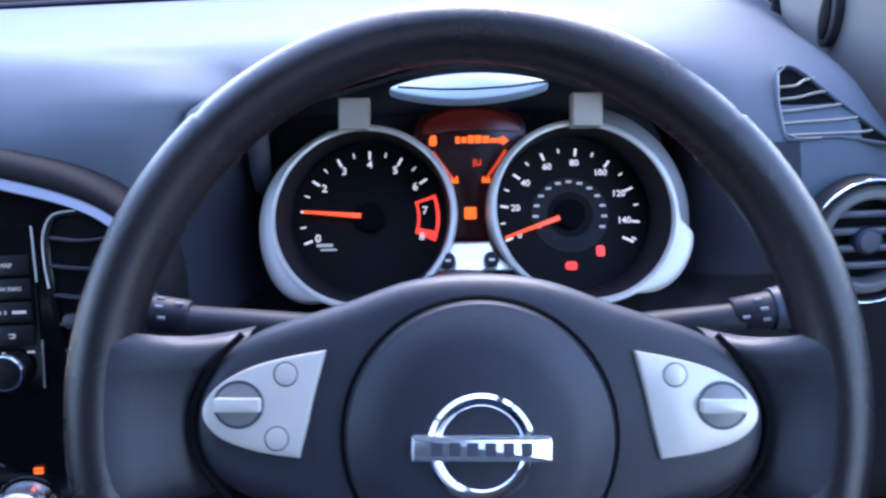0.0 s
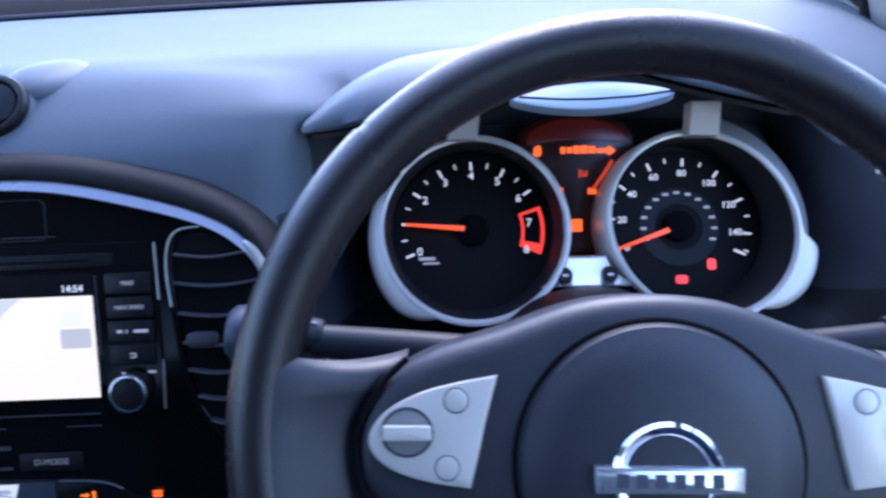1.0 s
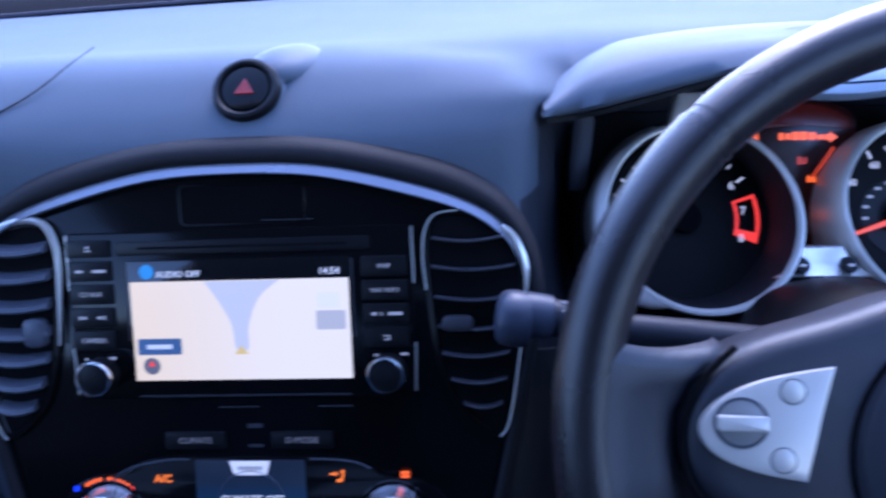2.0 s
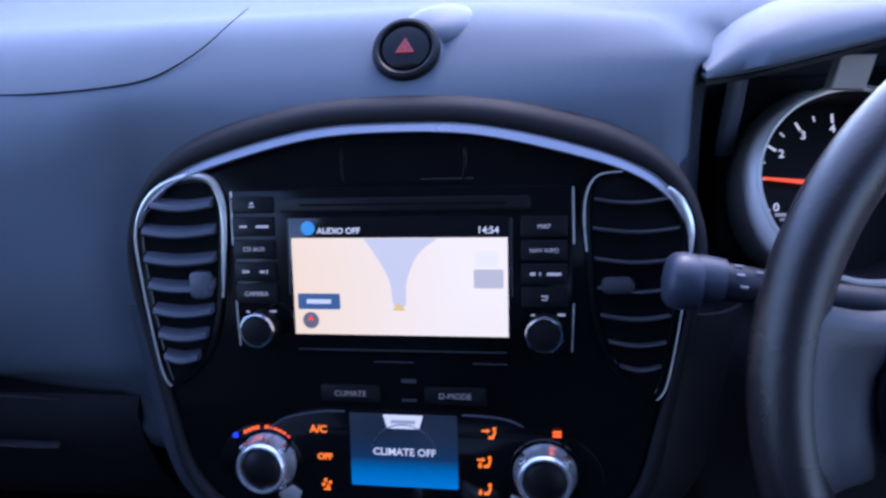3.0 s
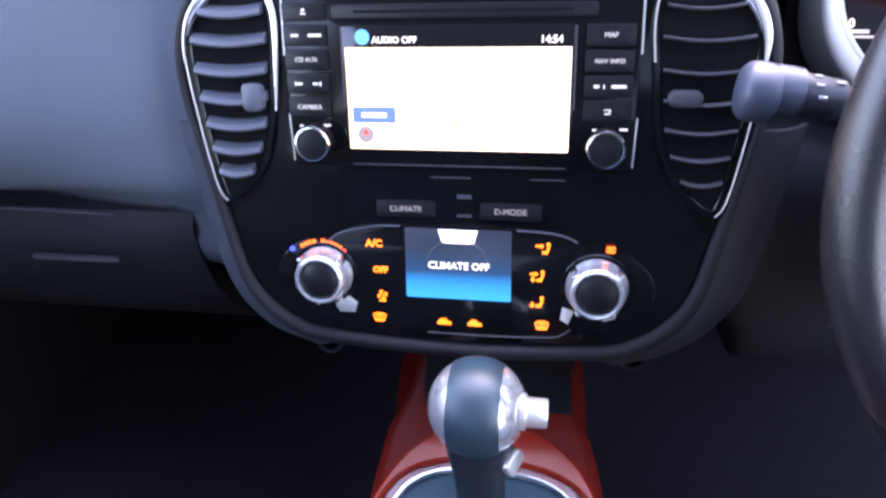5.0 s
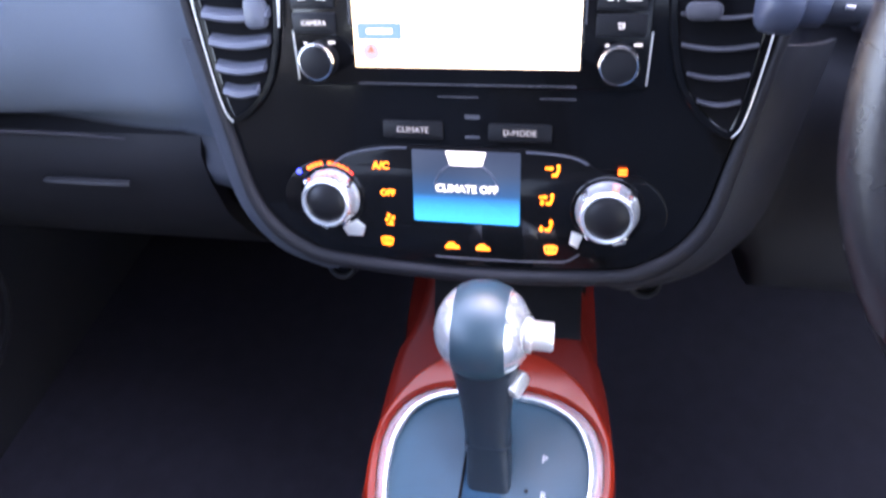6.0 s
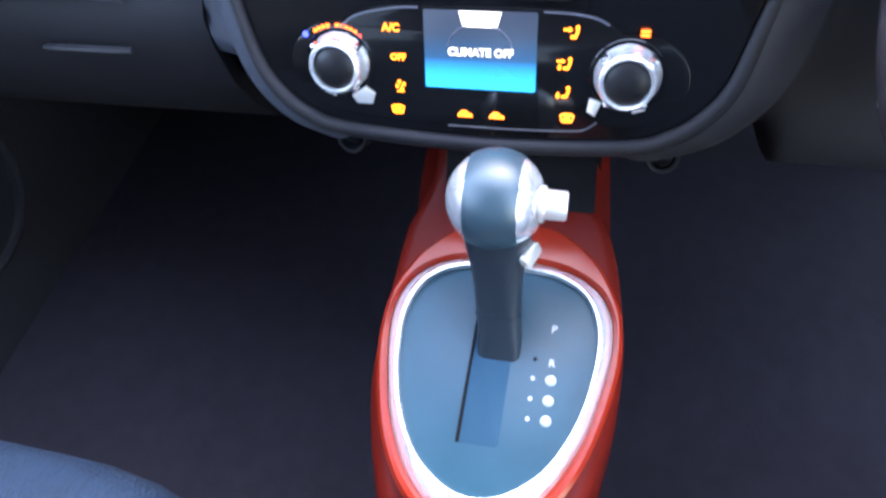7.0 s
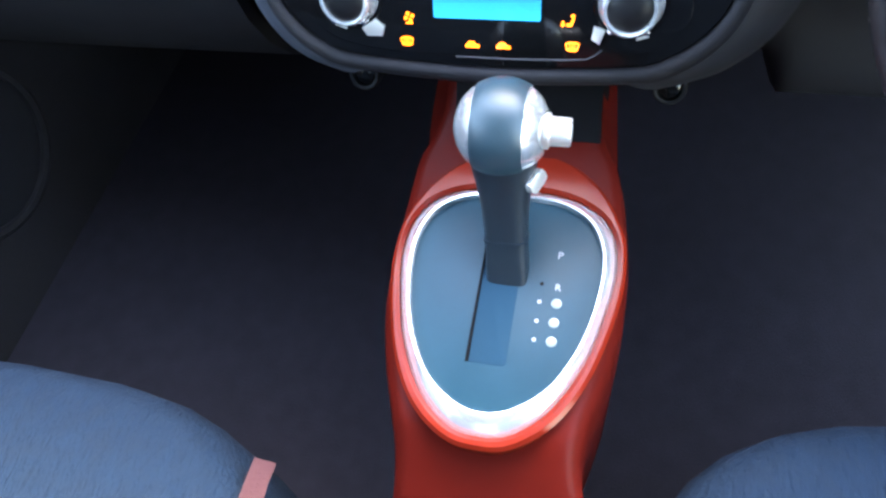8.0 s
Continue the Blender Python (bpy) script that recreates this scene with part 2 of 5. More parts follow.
def words(body, size, x=0.0, y=0.0, z=0.0, align="CENTER", bold=0.0, rot=0.0, depth=0.15):
    """Lettering as a mesh, size in millimetres."""
    cu = bpy.data.curves.new("lettering", "FONT")
    cu.body, cu.size, cu.align_x, cu.align_y = body, size * 0.001, align, "CENTER"
    cu.extrude, cu.offset, cu.resolution_u = depth * 0.001, bold * 0.001, 3
    tmp = bpy.data.objects.new("lettering", cu)
    scene.collection.objects.link(tmp)
    bpy.context.view_layer.update()
    me = bpy.data.meshes.new_from_object(tmp.evaluated_get(bpy.context.evaluated_depsgraph_get()))
    bm = bmesh.new()
    bm.from_mesh(me)
    bpy.data.objects.remove(tmp)
    bpy.data.meshes.remove(me)
    bm.transform(pose(x * 0.001, y * 0.001, z * 0.001, 0, 0, rot))
    return bm


def bars(specs, z, h=0.3, bm=None):
    """Plain bars (x, y, w, h) in one mark."""
    bm = bm or bmesh.new()
    for x, y, w, hh in specs:
        slab(rect(x, y, w, hh), z, z + h, 0, bm)
    return bm


# ---- ground and car shell ----
bm = bmesh.new()
rings(bm, [[(-60, -60, -0.62), (60, -60, -0.62), (60, 60, -0.62), (-60, 60, -0.62)], [(-60, -60, -0.5), (60, -60, -0.5), (60, 60, -0.5), (-60, 60, -0.5)]])
tagged(part("ground", bm, GROUND), "grey asphalt ground outside the car", "ground", kind="structure")


def world_box(bm, x0, x1, y0, y1, z0, z1):
    rings(bm, [[(x0, y0, z), (x1, y0, z), (x1, y1, z), (x0, y1, z)] for z in (z0, z1)])
    return bm


tagged(part("floor", world_box(bmesh.new(), -0.70, 0.70, -1.7, 0.80, -0.02, 0.03), CARPET), "black carpeted car floor", "floor", kind="structure")
fw = sheet([[(x, 0.775 - 0.22 * (x - 0.1) ** 2, z) for x in [-0.74 + 0.0925 * i for i in range(17)]] for z in (0.0, 0.2, 0.4, 0.6, 0.742)], 0.02)
tagged(part("firewall", fw, FOOTWELL), "carpeted bulkhead of the footwells, lightened in place of light", "wall", kind="structure")
roof = [[(x, y, 1.22 - 0.06 * (x / 0.6) ** 2 - 0.08 * max(0, (y + 0.1)) - 0.05 * max(0, -y - 1.2)) for x in [-0.58 + 0.116 * i for i in range(11)]] for y in (-1.75, -1.3, -0.9, -0.6, -0.35, -0.22)]
tagged(part("ceiling", sheet(roof, 0.03), HEADLINER), "light grey cloth headliner of the roof", "ceiling", kind="structure")
for sgn in (-1, 1):
    for zs, m, lab in (([0.0 + 0.09 * i for i in range(6)], DOORDARK, "black plastic lower door trim beside the seats"), ([0.45 + 0.054 * i for i in range(6)], TRIM_GREY, "grey plastic upper door trim below the window")):
        # the driver's door stands open, so that side has a gap between its pillars
        for ys in ([[-1.7 + 0.2 * i for i in range(13)]] if sgn < 0 else [[-1.7, -1.4, -1.1, -0.8], [0.46, 0.58, 0.70]]):
            d = part("wall_door", sheet([[(sgn * (0.70 + 0.03 * math.sin(math.pi * (z / 0.72))), y, z) for z in zs] for y in ys], 0.05), m)
            tagged(d, lab, "door trim", kind="structure")
    a = sweep([(sgn * 0.74, 0.66, 0.69), (sgn * 0.70, 0.36, 0.88), (sgn * 0.63, 0.02, 1.07), (sgn * 0.57, -0.20, 1.19)], 0.045, 10, scale=1.0, normal=(1, 0, 0))
    tagged(part("pillar", a, TRIM_GREY), "grey trim of the windscreen pillar", "pillar", kind="structure")
    a = sweep([(sgn * 0.72, -0.75, 0.70), (sgn * 0.66, -0.78, 0.95), (sgn * 0.58, -0.80, 1.2)], 0.06, 10, scale=1.0, normal=(0, 1, 0))
    tagged(part("pillar", a, TRIM_GREY), "grey trim of the door pillar", "pillar", kind="structure")
tagged(part("wall_rear", world_box(bmesh.new(), -0.72, 0.72, -1.78, -1.72, 0.0, 0.85), CARPET), "dark rear wall of the cabin", "wall", kind="structure")


def tinted_glass(name, c):
    m = bpy.data.materials.new(name)
    m.use_nodes = True
    tn = m.node_tree
    clear, gloss, blend = tn.nodes.new("ShaderNodeBsdfTransparent"), tn.nodes.new("ShaderNodeBsdfGlossy"), tn.nodes.new("ShaderNodeMixShader")
    clear.inputs["Color"].default_value = (c, c * 1.02, c * 1.03, 1)
    gloss.inputs["Roughness"].default_value = 0.02
    blend.inputs[0].default_value = 0.05
    tn.links.new(clear.outputs[0], blend.inputs[1])
    tn.links.new(gloss.outputs[0], blend.inputs[2])
    tn.links.new(blend.outputs[0], tn.nodes["Material Output"].inputs["Surface"])
    return m


# Rear panes are unseen; their dark tint is added to cut light from behind.
FRONT_GLASS, DIMMING_GLASS = tinted_glass("front_glass", 0.88), tinted_glass("dimming_glass", 0.22)
count = 0
for sgn in (-1, 1):
    for ys, m, lab in (((-0.74, -0.35, 0.0, 0.45), FRONT_GLASS, "clear front side window of the car"), ((-1.74, -1.2, -0.75), DIMMING_GLASS, "unseen rear side window, tinted to cut light")):
        count += 1
        if sgn > 0 and m is FRONT_GLASS:
            continue
        pane = sheet([[(sgn * (0.735 - 0.16 * v), y, 0.70 + 0.47 * v) for v in (0, 0.5, 1)] for y in ys])
        tagged(part("window_%d" % count, pane, m), lab, "window", kind="structure")
pane = sheet([[(x, -1.74, z) for x in (-0.6, 0, 0.6)] for z in (0.84, 1.17)])
tagged(part("window_5", pane, DIMMING_GLASS), "unseen rear window of the car, tinted to cut light", "window", kind="structure")
# sill under the open door, and the door itself swung out on its front hinges
tagged(part("door_sill", world_box(bmesh.new(), 0.702, 0.79, -0.78, 0.45, -0.12, 0.06), DOORDARK), "black plastic sill below the open door", "sill", kind="structure")
cd = thing("door_1", pose(0.775, 0.45, 0, 0, 0, 20), "driver door with grey trim, swung open", "door", kind="structure")
dy = [-0.02 - 0.1125 * i for i in range(11)]
part("lower_trim", sheet([[(-0.03 - 0.03 * math.sin(math.pi * z / 0.72), y, z) for z in [0.09 * i for i in range(6)]] for y in dy], 0.02), DOORDARK, cd, "black lower trim")
part("upper_trim", sheet([[(-0.03 - 0.03 * math.sin(math.pi * z / 0.72), y, z) for z in [0.455 + 0.053 * i for i in range(6)]] for y in dy], 0.02), TRIM_GREY, cd, "grey upper trim")
skin = [[(0.045 + 0.03 * math.sin(math.pi * (z + 0.05) / 0.8), y, z) for z in [-0.05 + 0.11 * i for i in range(8)]] for y in dy]
part("outer_skin", sheet(skin, 0.01), RED_SHADED, cd, "painted outer skin")
part("armrest", sweep([(-0.07, -0.30, 0.42), (-0.085, -0.42, 0.43), (-0.085, -0.80, 0.43), (-0.07, -0.92, 0.42)], 0.032, 12, scale=1.0, flat=0.8), DOORDARK, cd, "padded armrest")
part("inner_handle", sweep([(-0.066, -0.26, 0.56), (-0.078, -0.29, 0.562), (-0.078, -0.37, 0.562), (-0.066, -0.40, 0.56)], 0.009, 10, scale=1.0), SATIN, cd, "silver inner handle")
part("window_frame", sweep([(0.0, -0.03, 0.72), (-0.07, -0.30, 0.95), (-0.15, -0.62, 1.16), (-0.16, -1.05, 1.18), (0.0, -1.13, 0.72)], 0.018, 10, scale=1.0, normal=(1, 0, 0)), LOWER, cd, "black window frame")
glass = [[(-0.16 * v, -0.06 - 0.54 * v + (-1.06 + 0.54 * v) * u, 0.73 + 0.42 * v) for u in (0, 0.33, 0.66, 1.0)] for v in (0, 0.33, 0.66, 1.0)]
part("window_pane", sheet(glass), FRONT_GLASS, cd, "clear window glass")

# wiper cowl below the windscreen
cowl = [[(x, 0.752 + dy - 0.22 * (x - 0.1) ** 2, 0.737 + dz) for x in [-0.72 + 0.09 * i for i in range(17)]] for dy, dz in ((0.0, 0.0), (0.012, 0.006), (0.1, 0.03), (0.25, 0.02), (0.6, -0.05))]
tagged(part("windscreen_cowl", sheet(cowl, 0.01), HOLE), "black cowl strip below the windscreen", "trim", kind="structure")

# ---- dashboard body ----
LEAN = 20.0
TOP = [(0.80, 0.733), (0.62, 0.737), (0.46, 0.741), (0.32, 0.747), (0.22, 0.755)]


def lerp_rows(a, b, u):
    return [(p[0] + (q[0] - p[0]) * u, p[1] + (q[1] - p[1]) * u) for p, q in zip(a, b)]


CENTRE = TOP + [(0.16, 0.763), (0.115, 0.767), (0.083, 0.763), (0.058, 0.751), (0.040, 0.737), (0.030, 0.722), (0.022, 0.69), (0.012, 0.66), (-0.004, 0.61), (-0.022, 0.56), (-0.034, 0.52), (-0.03, 0.49), (0.02, 0.45), (0.10, 0.43), (0.30, 0.42)]
PASSENGER = TOP + [(0.16, 0.762), (0.11, 0.762), (0.07, 0.752), (0.035, 0.734), (0.010, 0.710), (-0.013, 0.683), (-0.027, 0.654), (-0.036, 0.627), (-0.039, 0.602), (-0.036, 0.582), (-0.026, 0.566), (-0.010, 0.555), (0.02, 0.545), (0.10, 0.43), (0.30, 0.40)]
DRIVER = TOP + [(0.18, 0.757), (0.15, 0.754), (0.136, 0.746), (0.138, 0.738), (0.155, 0.730), (0.182, 0.722), (0.186, 0.66), (0.17, 0.60), (0.12, 0.585), (0.06, 0.575), (0.035, 0.555), (0.03, 0.52), (0.035, 0.46), (0.06, 0.36), (0.30, 0.30)]
DRIVER_EDGE = TOP + [(0.17, 0.754), (0.14, 0.745), (0.124, 0.733), (0.124, 0.722), (0.15, 0.712), (0.182, 0.70), (0.186, 0.66), (0.17, 0.60), (0.12, 0.585), (0.06, 0.575), (0.035, 0.555), (0.03, 0.52), (0.035, 0.46), (0.06, 0.36), (0.30, 0.30)]
OUTER = [(0.80, 0.733), (0.62, 0.737), (0.46, 0.744), (0.34, 0.748), (0.28, 0.746), (0.23, 0.742), (0.18, 0.735), (0.14, 0.724), (0.115, 0.708), (0.098, 0.69), (0.088, 0.67), (0.082, 0.65), (0.078, 0.625), (0.076, 0.60), (0.076, 0.57), (0.075, 0.54), (0.072, 0.50), (0.072, 0.45), (0.09, 0.36), (0.30, 0.30)]
SIDE = [(0.80, 0.733), (0.62, 0.737), (0.46, 0.742), (0.38, 0.733), (0.33, 0.713), (0.29, 0.695), (0.25, 0.685), (0.20, 0.678), (0.16, 0.672), (0.13, 0.66), (0.11, 0.645), (0.10, 0.63), (0.095, 0.61), (0.09, 0.58), (0.09, 0.55), (0.09, 0.52), (0.09, 0.48), (0.09, 0.44), (0.10, 0.36), (0.30, 0.30)]
VALLEY = CENTRE[:10] + [(0.034, 0.722), (0.032, 0.700), (0.028, 0.678), (0.020, 0.655), (0.010, 0.628), (0.001, 0.597), (-0.006, 0.565), (-0.002, 0.535), (0.004, 0.49), (0.30, 0.42)]
STATIONS = [(-0.72, SIDE), (-0.66, PASSENGER), (-0.40, PASSENGER), (-0.215, lerp_rows(PASSENGER, VALLEY, 0.7)), (-0.18, VALLEY), (-0.15, VALLEY), (-0.12, CENTRE), (0.138, CENTRE), (0.162, lerp_rows(CENTRE, DRIVER_EDGE, 0.12)), (0.182, lerp_rows(CENTRE, DRIVER_EDGE, 0.50)), (0.204, DRIVER_EDGE), (0.25, DRIVER), (0.46, DRIVER), (0.508, DRIVER_EDGE), (0.525, lerp_rows(DRIVER_EDGE, OUTER, 0.8)), (0.545, OUTER), (0.62, OUTER), (0.70, SIDE), (0.74, SIDE)]
XS = [-0.72, -0.69, -0.66, -0.56, -0.46, -0.38, -0.30, -0.26, -0.235, -0.215, -0.195, -0.175, -0.15, -0.12, -0.10, -0.05, 0.0, 0.05, 0.10, 0.15, 0.162, 0.170, 0.176, 0.182, 0.187, 0.192, 0.198, 0.204, 0.215, 0.23, 0.25, 0.30, 0.36, 0.41, 0.46, 0.49, 0.508, 0.515, 0.520, 0.525, 0.535, 0.545, 0.58, 0.62, 0.64, 0.66, 0.68, 0.70, 0.74]


def dash_profile(x):
    for (xa, a), (xb, b) in zip(STATIONS, STATIONS[1:]):
        if xa <= x <= xb:
            u = (x - xa) / (xb - xa)
            row = lerp_rows(a, b, u * u * (3 - 2 * u))
            # the upper bend changes over a broader stretch, so that the top stays smooth
            for k, xs, xe in ((5, 0.03, 0.204), (6, 0.05, 0.204), (7, 0.12, 0.204)):
                if xs < x < xe:
                    w = (x - xs) / (xe - xs)
                    row[k] = lerp_rows(CENTRE, lerp_rows(DRIVER, DRIVER_EDGE, 0.35), w * w * (3 - 2 * w))[k]
            for k, xs, xe in ((3, 0.42, 0.62), (4, 0.42, 0.62), (5, 0.43, 0.61), (6, 0.44, 0.60), (7, 0.46, 0.58)):
                if xs < x < xe:
                    w = (x - xs) / (xe - xs)
                    row[k] = lerp_rows(DRIVER, OUTER, w * w * (3 - 2 * w))[k]
            return row


def dash_row(x):
    line = spline([(x, y, z) for y, z in dash_profile(x)], 4)
    cut = 0.735 - 0.22 * (x - 0.1) ** 2
    return [Vector((p.x, min(p.y, cut + 0.03 * (p.y > cut)), p.z)) for p in line]


dash = thing("dashboard", pose(0, 0, 0), "dark grey grained soft plastic dashboard", "dashboard", kind="structure")


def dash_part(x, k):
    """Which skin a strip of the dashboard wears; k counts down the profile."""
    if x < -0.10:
        return "shaded_underside" if k >= 17 else "dash_shell"
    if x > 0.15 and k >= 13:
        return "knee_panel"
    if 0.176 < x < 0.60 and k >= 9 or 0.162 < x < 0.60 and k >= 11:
        return "binnacle_recess"
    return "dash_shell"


grid = [dash_row(x) for x in XS]
# Lower and recessed skins carry shade in their colour, apart from the shell.
for name, m, lab in (("dash_shell", DASH, "grained grey soft-touch shell"), ("binnacle_recess", RECESS_SHADE, "recess round the dials, darkened for shade"), ("knee_panel", KNEE, "panel below the dials, darkened for shade"), ("shaded_underside", CHEEK, "lower edge above the glovebox, darkened for shade")):
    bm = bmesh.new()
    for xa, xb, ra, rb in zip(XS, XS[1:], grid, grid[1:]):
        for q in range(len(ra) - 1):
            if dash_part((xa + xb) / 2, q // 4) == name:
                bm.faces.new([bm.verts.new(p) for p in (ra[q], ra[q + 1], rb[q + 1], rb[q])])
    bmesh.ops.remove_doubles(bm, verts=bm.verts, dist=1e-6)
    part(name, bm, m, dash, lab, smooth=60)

# passenger side: airbag seam, glovebox with its handle
seam = spline([(-0.62, 0.050, 0.7435), (-0.45, 0.0455, 0.7412), (-0.278, 0.0442, 0.7408), (-0.237, 0.0434, 0.7408), (-0.195, 0.0448, 0.7422), (-0.162, 0.0487, 0.7454), (-0.142, 0.0578, 0.7522), (-0.127, 0.0704, 0.7607), (-0.1175, 0.0884, 0.7695), (-0.112, 0.112, 0.7757)], 6)
part("airbag_seam", sweep(seam, [0.0006 - 0.0004 * max(0.0, (k / len(seam) - 0.6) / 0.4) for k in range(len(seam))], 6, scale=1.0), HOLE, dash, "thin dark seam of the airbag cover")
gb = thing("glovebox", pose(0, 0, 0), "dark plastic glovebox lid below the dashboard", "glovebox")
rows = [[(x, y + 0.02 * abs(x + 0.42) ** 2, z) for x in [-0.64 + 0.04 * i for i in range(12)]] for y, z in ((0.016, 0.538), (0.000, 0.535), (-0.008, 0.524), (-0.009, 0.50), (-0.003, 0.465), (0.012, 0.43), (0.036, 0.395), (0.068, 0.365), (0.11, 0.342), (0.17, 0.330), (0.26, 0.33))]
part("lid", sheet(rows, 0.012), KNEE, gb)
part("handle", sweep([(-0.338, -0.012, 0.498), (-0.328, -0.016, 0.501), (-0.276, -0.016, 0.501), (-0.266, -0.012, 0.498)], 0.0036, 8, scale=1.0, flat=0.6), LOWER, gb, "slim dark plastic pull handle")
part("trim_strip", sweep([(-0.62, -0.006, 0.541), (-0.42, -0.009, 0.541), (-0.317, -0.009, 0.540), (-0.285, -0.008, 0.538), (-0.258, -0.005, 0.534)], [0.0016, 0.0018, 0.0018, 0.0014, 0.0006], 8, scale=1.0), LOWER_TRIM, gb, "thin bright edge above the lid")
for sx, x0, x1 in ((-1, -0.66, -0.10), (1, 0.11, 0.68)):
    kick = sheet([[(x, y, z) for x in (x0, (x0 + x1) / 2, x1)] for y, z in ((0.28, 0.40), (0.50, 0.33), (0.56, 0.30))], 0.01)
    tagged(part("footwell_panel", kick, FOOTWELL), "panel under the dashboard, lightened in place of light", "panel", kind="structure")

# instrument hood: an arched brow over the dials
HC = 0.356
over = [(-0.178, 0.078, 0.731), (-0.160, 0.092, 0.741), (-0.140, 0.100, 0.750), (-0.115, 0.112, 0.756), (-0.060, 0.120, 0.759), (0.0, 0.122, 0.760)]
under = [(-0.178, 0.072, 0.726), (-0.160, 0.080, 0.7255), (-0.140, 0.078, 0.7295), (-0.086, 0.084, 0.740), (-0.025, 0.090, 0.753), (0.0, 0.091, 0.755)]


def both_sides(half):
    return spline(half + [(-x, y, z) for x, y, z in reversed(half[:-1])], 5)


hood_rows = []
for u, dy, dz in ((0.0, 0.045, 0.004), (0.0, 0.012, -0.001), (0.03, 0.001, 0.0), (0.14, -0.004, 0.0015), (0.4, -0.005, 0.003), (0.7, -0.004, 0.003), (0.9, -0.001, 0.0015), (1.0, 0.006, 0.0015), (1.0, 0.025, 0.002), (1.0, 0.06, -0.002), (1.0, 0.10, -0.012), (1.0, 0.14, -0.03)):
    hood_rows.append([(HC + (a.x + (b.x - a.x) * u) * (1.0 if a.x < 0 else 0.80), a.y + (b.y - a.y) * u + dy, a.z + (b.z - a.z) * u + dz) for a, b in zip(both_sides(under), both_sides(over))])
line = both_sides(under)
hood = thing("instrument_hood", pose(0, 0, 0), "grey grained plastic hood arched over the dials", "instrument hood")
part("brow", sheet(hood_rows, 0.004), BROW, hood, smooth=70)
liner = [[(HC + p.x * (0.985 if p.x < 0 else 0.79), p.y + dy, p.z - 0.003) for p in line] for dy in (0.012, 0.05, 0.10)]
part("liner", sheet(liner, 0.003), LOWER, hood, "matt black lining under the brow")
vis = slab(spline([(-50, 0), (-29, 8), (0, 11), (29, 8), (50, 0), (29, -8), (0, -11), (-29, -8)], 5, True), -4, 2.5, 2)
vis.transform(leaned(0.3545, 0.080, 0.7395, 52))
part("visor", vis, VISOR, hood, "glossy lens-shaped visor above the display")
part("visor_line", sweep([(HC - 0.046, 0.0790, 0.7418), (HC - 0.02, 0.0765, 0.7398), (HC, 0.0758, 0.7394), (HC + 0.025, 0.0765, 0.7398), (HC + 0.049, 0.0790, 0.7418)], 0.0008, 6, scale=1.0), HOLE, hood)

strip = spline([(0.206, 0.116, 0.724), (0.205, 0.115, 0.710), (0.204, 0.115, 0.694), (0.203, 0.117, 0.678), (0.203, 0.121, 0.660)], 4)
part("side_strip", sheet([[(p.x - 0.004 + 0.014 * u, p.y + 0.016 * (u - 0.35) ** 2, p.z) for u in (0, 0.2, 0.4, 0.6, 0.8, 1.0)] for p in strip], 0.002), SLAT, hood, "curved grey strip beside the dials", smooth=70)

# hazard switch
hz = thing("hazard_switch", leaned(0.004, 0.0565, 0.7555, 44), "round black hazard switch with a red triangle", "switch")
part("bezel", lathe([(20.5, -10), (20.5, 0), (19.4, 2.6), (17.4, 3.2), (16.0, 2.4), (15.4, 0.0), (15.2, -4)], 56), BUTTON, hz)
part("button", lathe([(15, -6), (15, 0.5), (14.0, 1.8), (9, 2.7), (0.5, 3.0)], 56), GLOSS, hz)
tri = bmesh.new()
frame_slab([(-5.6, -4.2), (5.6, -4.2), (0, 5.4)], [(-2.9, -2.7), (2.9, -2.7), (0, 2.4)], 3.1, 3.9, 0, tri)
slab([(-2.2, -2.3), (2.2, -2.3), (0, 1.5)], 3.1, 3.8, 0, tri)
# Bump added behind the switch to bring out a pale highlight.
dome = bmesh.new()
rings(dome, [[(0.019 + 0.024 * math.cos(e) * math.cos(a) + 0.10 * 0.034 * math.sin(a), 0.098 + 0.036 * math.cos(e) * math.sin(a), 0.7590 + 0.0135 * math.sin(e)) for a in [2 * math.pi * i / 32 for i in range(32)]] for e in [radians(-20 + 10 * j) for j in range(11)]])
dome.transform(hz.matrix_world.inverted())
part("pod", dome, BROW, hz, "smooth grey bump added for a highlight")
part("triangle", tri, TRIANGLE_RED, hz, "red hazard triangle")
part("socket", lathe([(27, -46), (25, -28), (22.5, -10), (21.2, -3), (20.4, -2)], 56, caps=False), DASH, hz, "tapered grey pod behind the switch")

# ---- centre stack ----
PM = leaned(0, 0, 0.66, LEAN)
HALF = [(0, 66), (50, 63.5), (104, 51), (138, 38), (156, 23), (165, 0), (165, -25), (158.5, -60), (148, -105), (139, -141), (127, -160), (110, -173), (86, -180.5), (0, -185)]
out = [(p.x, p.y) for p in spline([(x, y, 0) for x, y in mirrored(HALF)], 5, True)]
stack = thing("centre_stack", PM, "piano black centre stack with an arched glossy rim", "centre console", kind="")
part("fascia", slab(inset(out, 1), -30, 0, 1), GLOSS, stack)
OUTH = [(0, 81), (52, 78.5), (107, 67), (143, 51), (163, 30), (173, 2), (173, -26), (166, -62), (157, -108), (149, -146), (137, -168), (118, -184), (91, -193), (0, -198)]
lipo = [(p.x, p.y) for p in spline([(x, y, 0) for x, y in mirrored(OUTH)], 5, True)]
padded = []
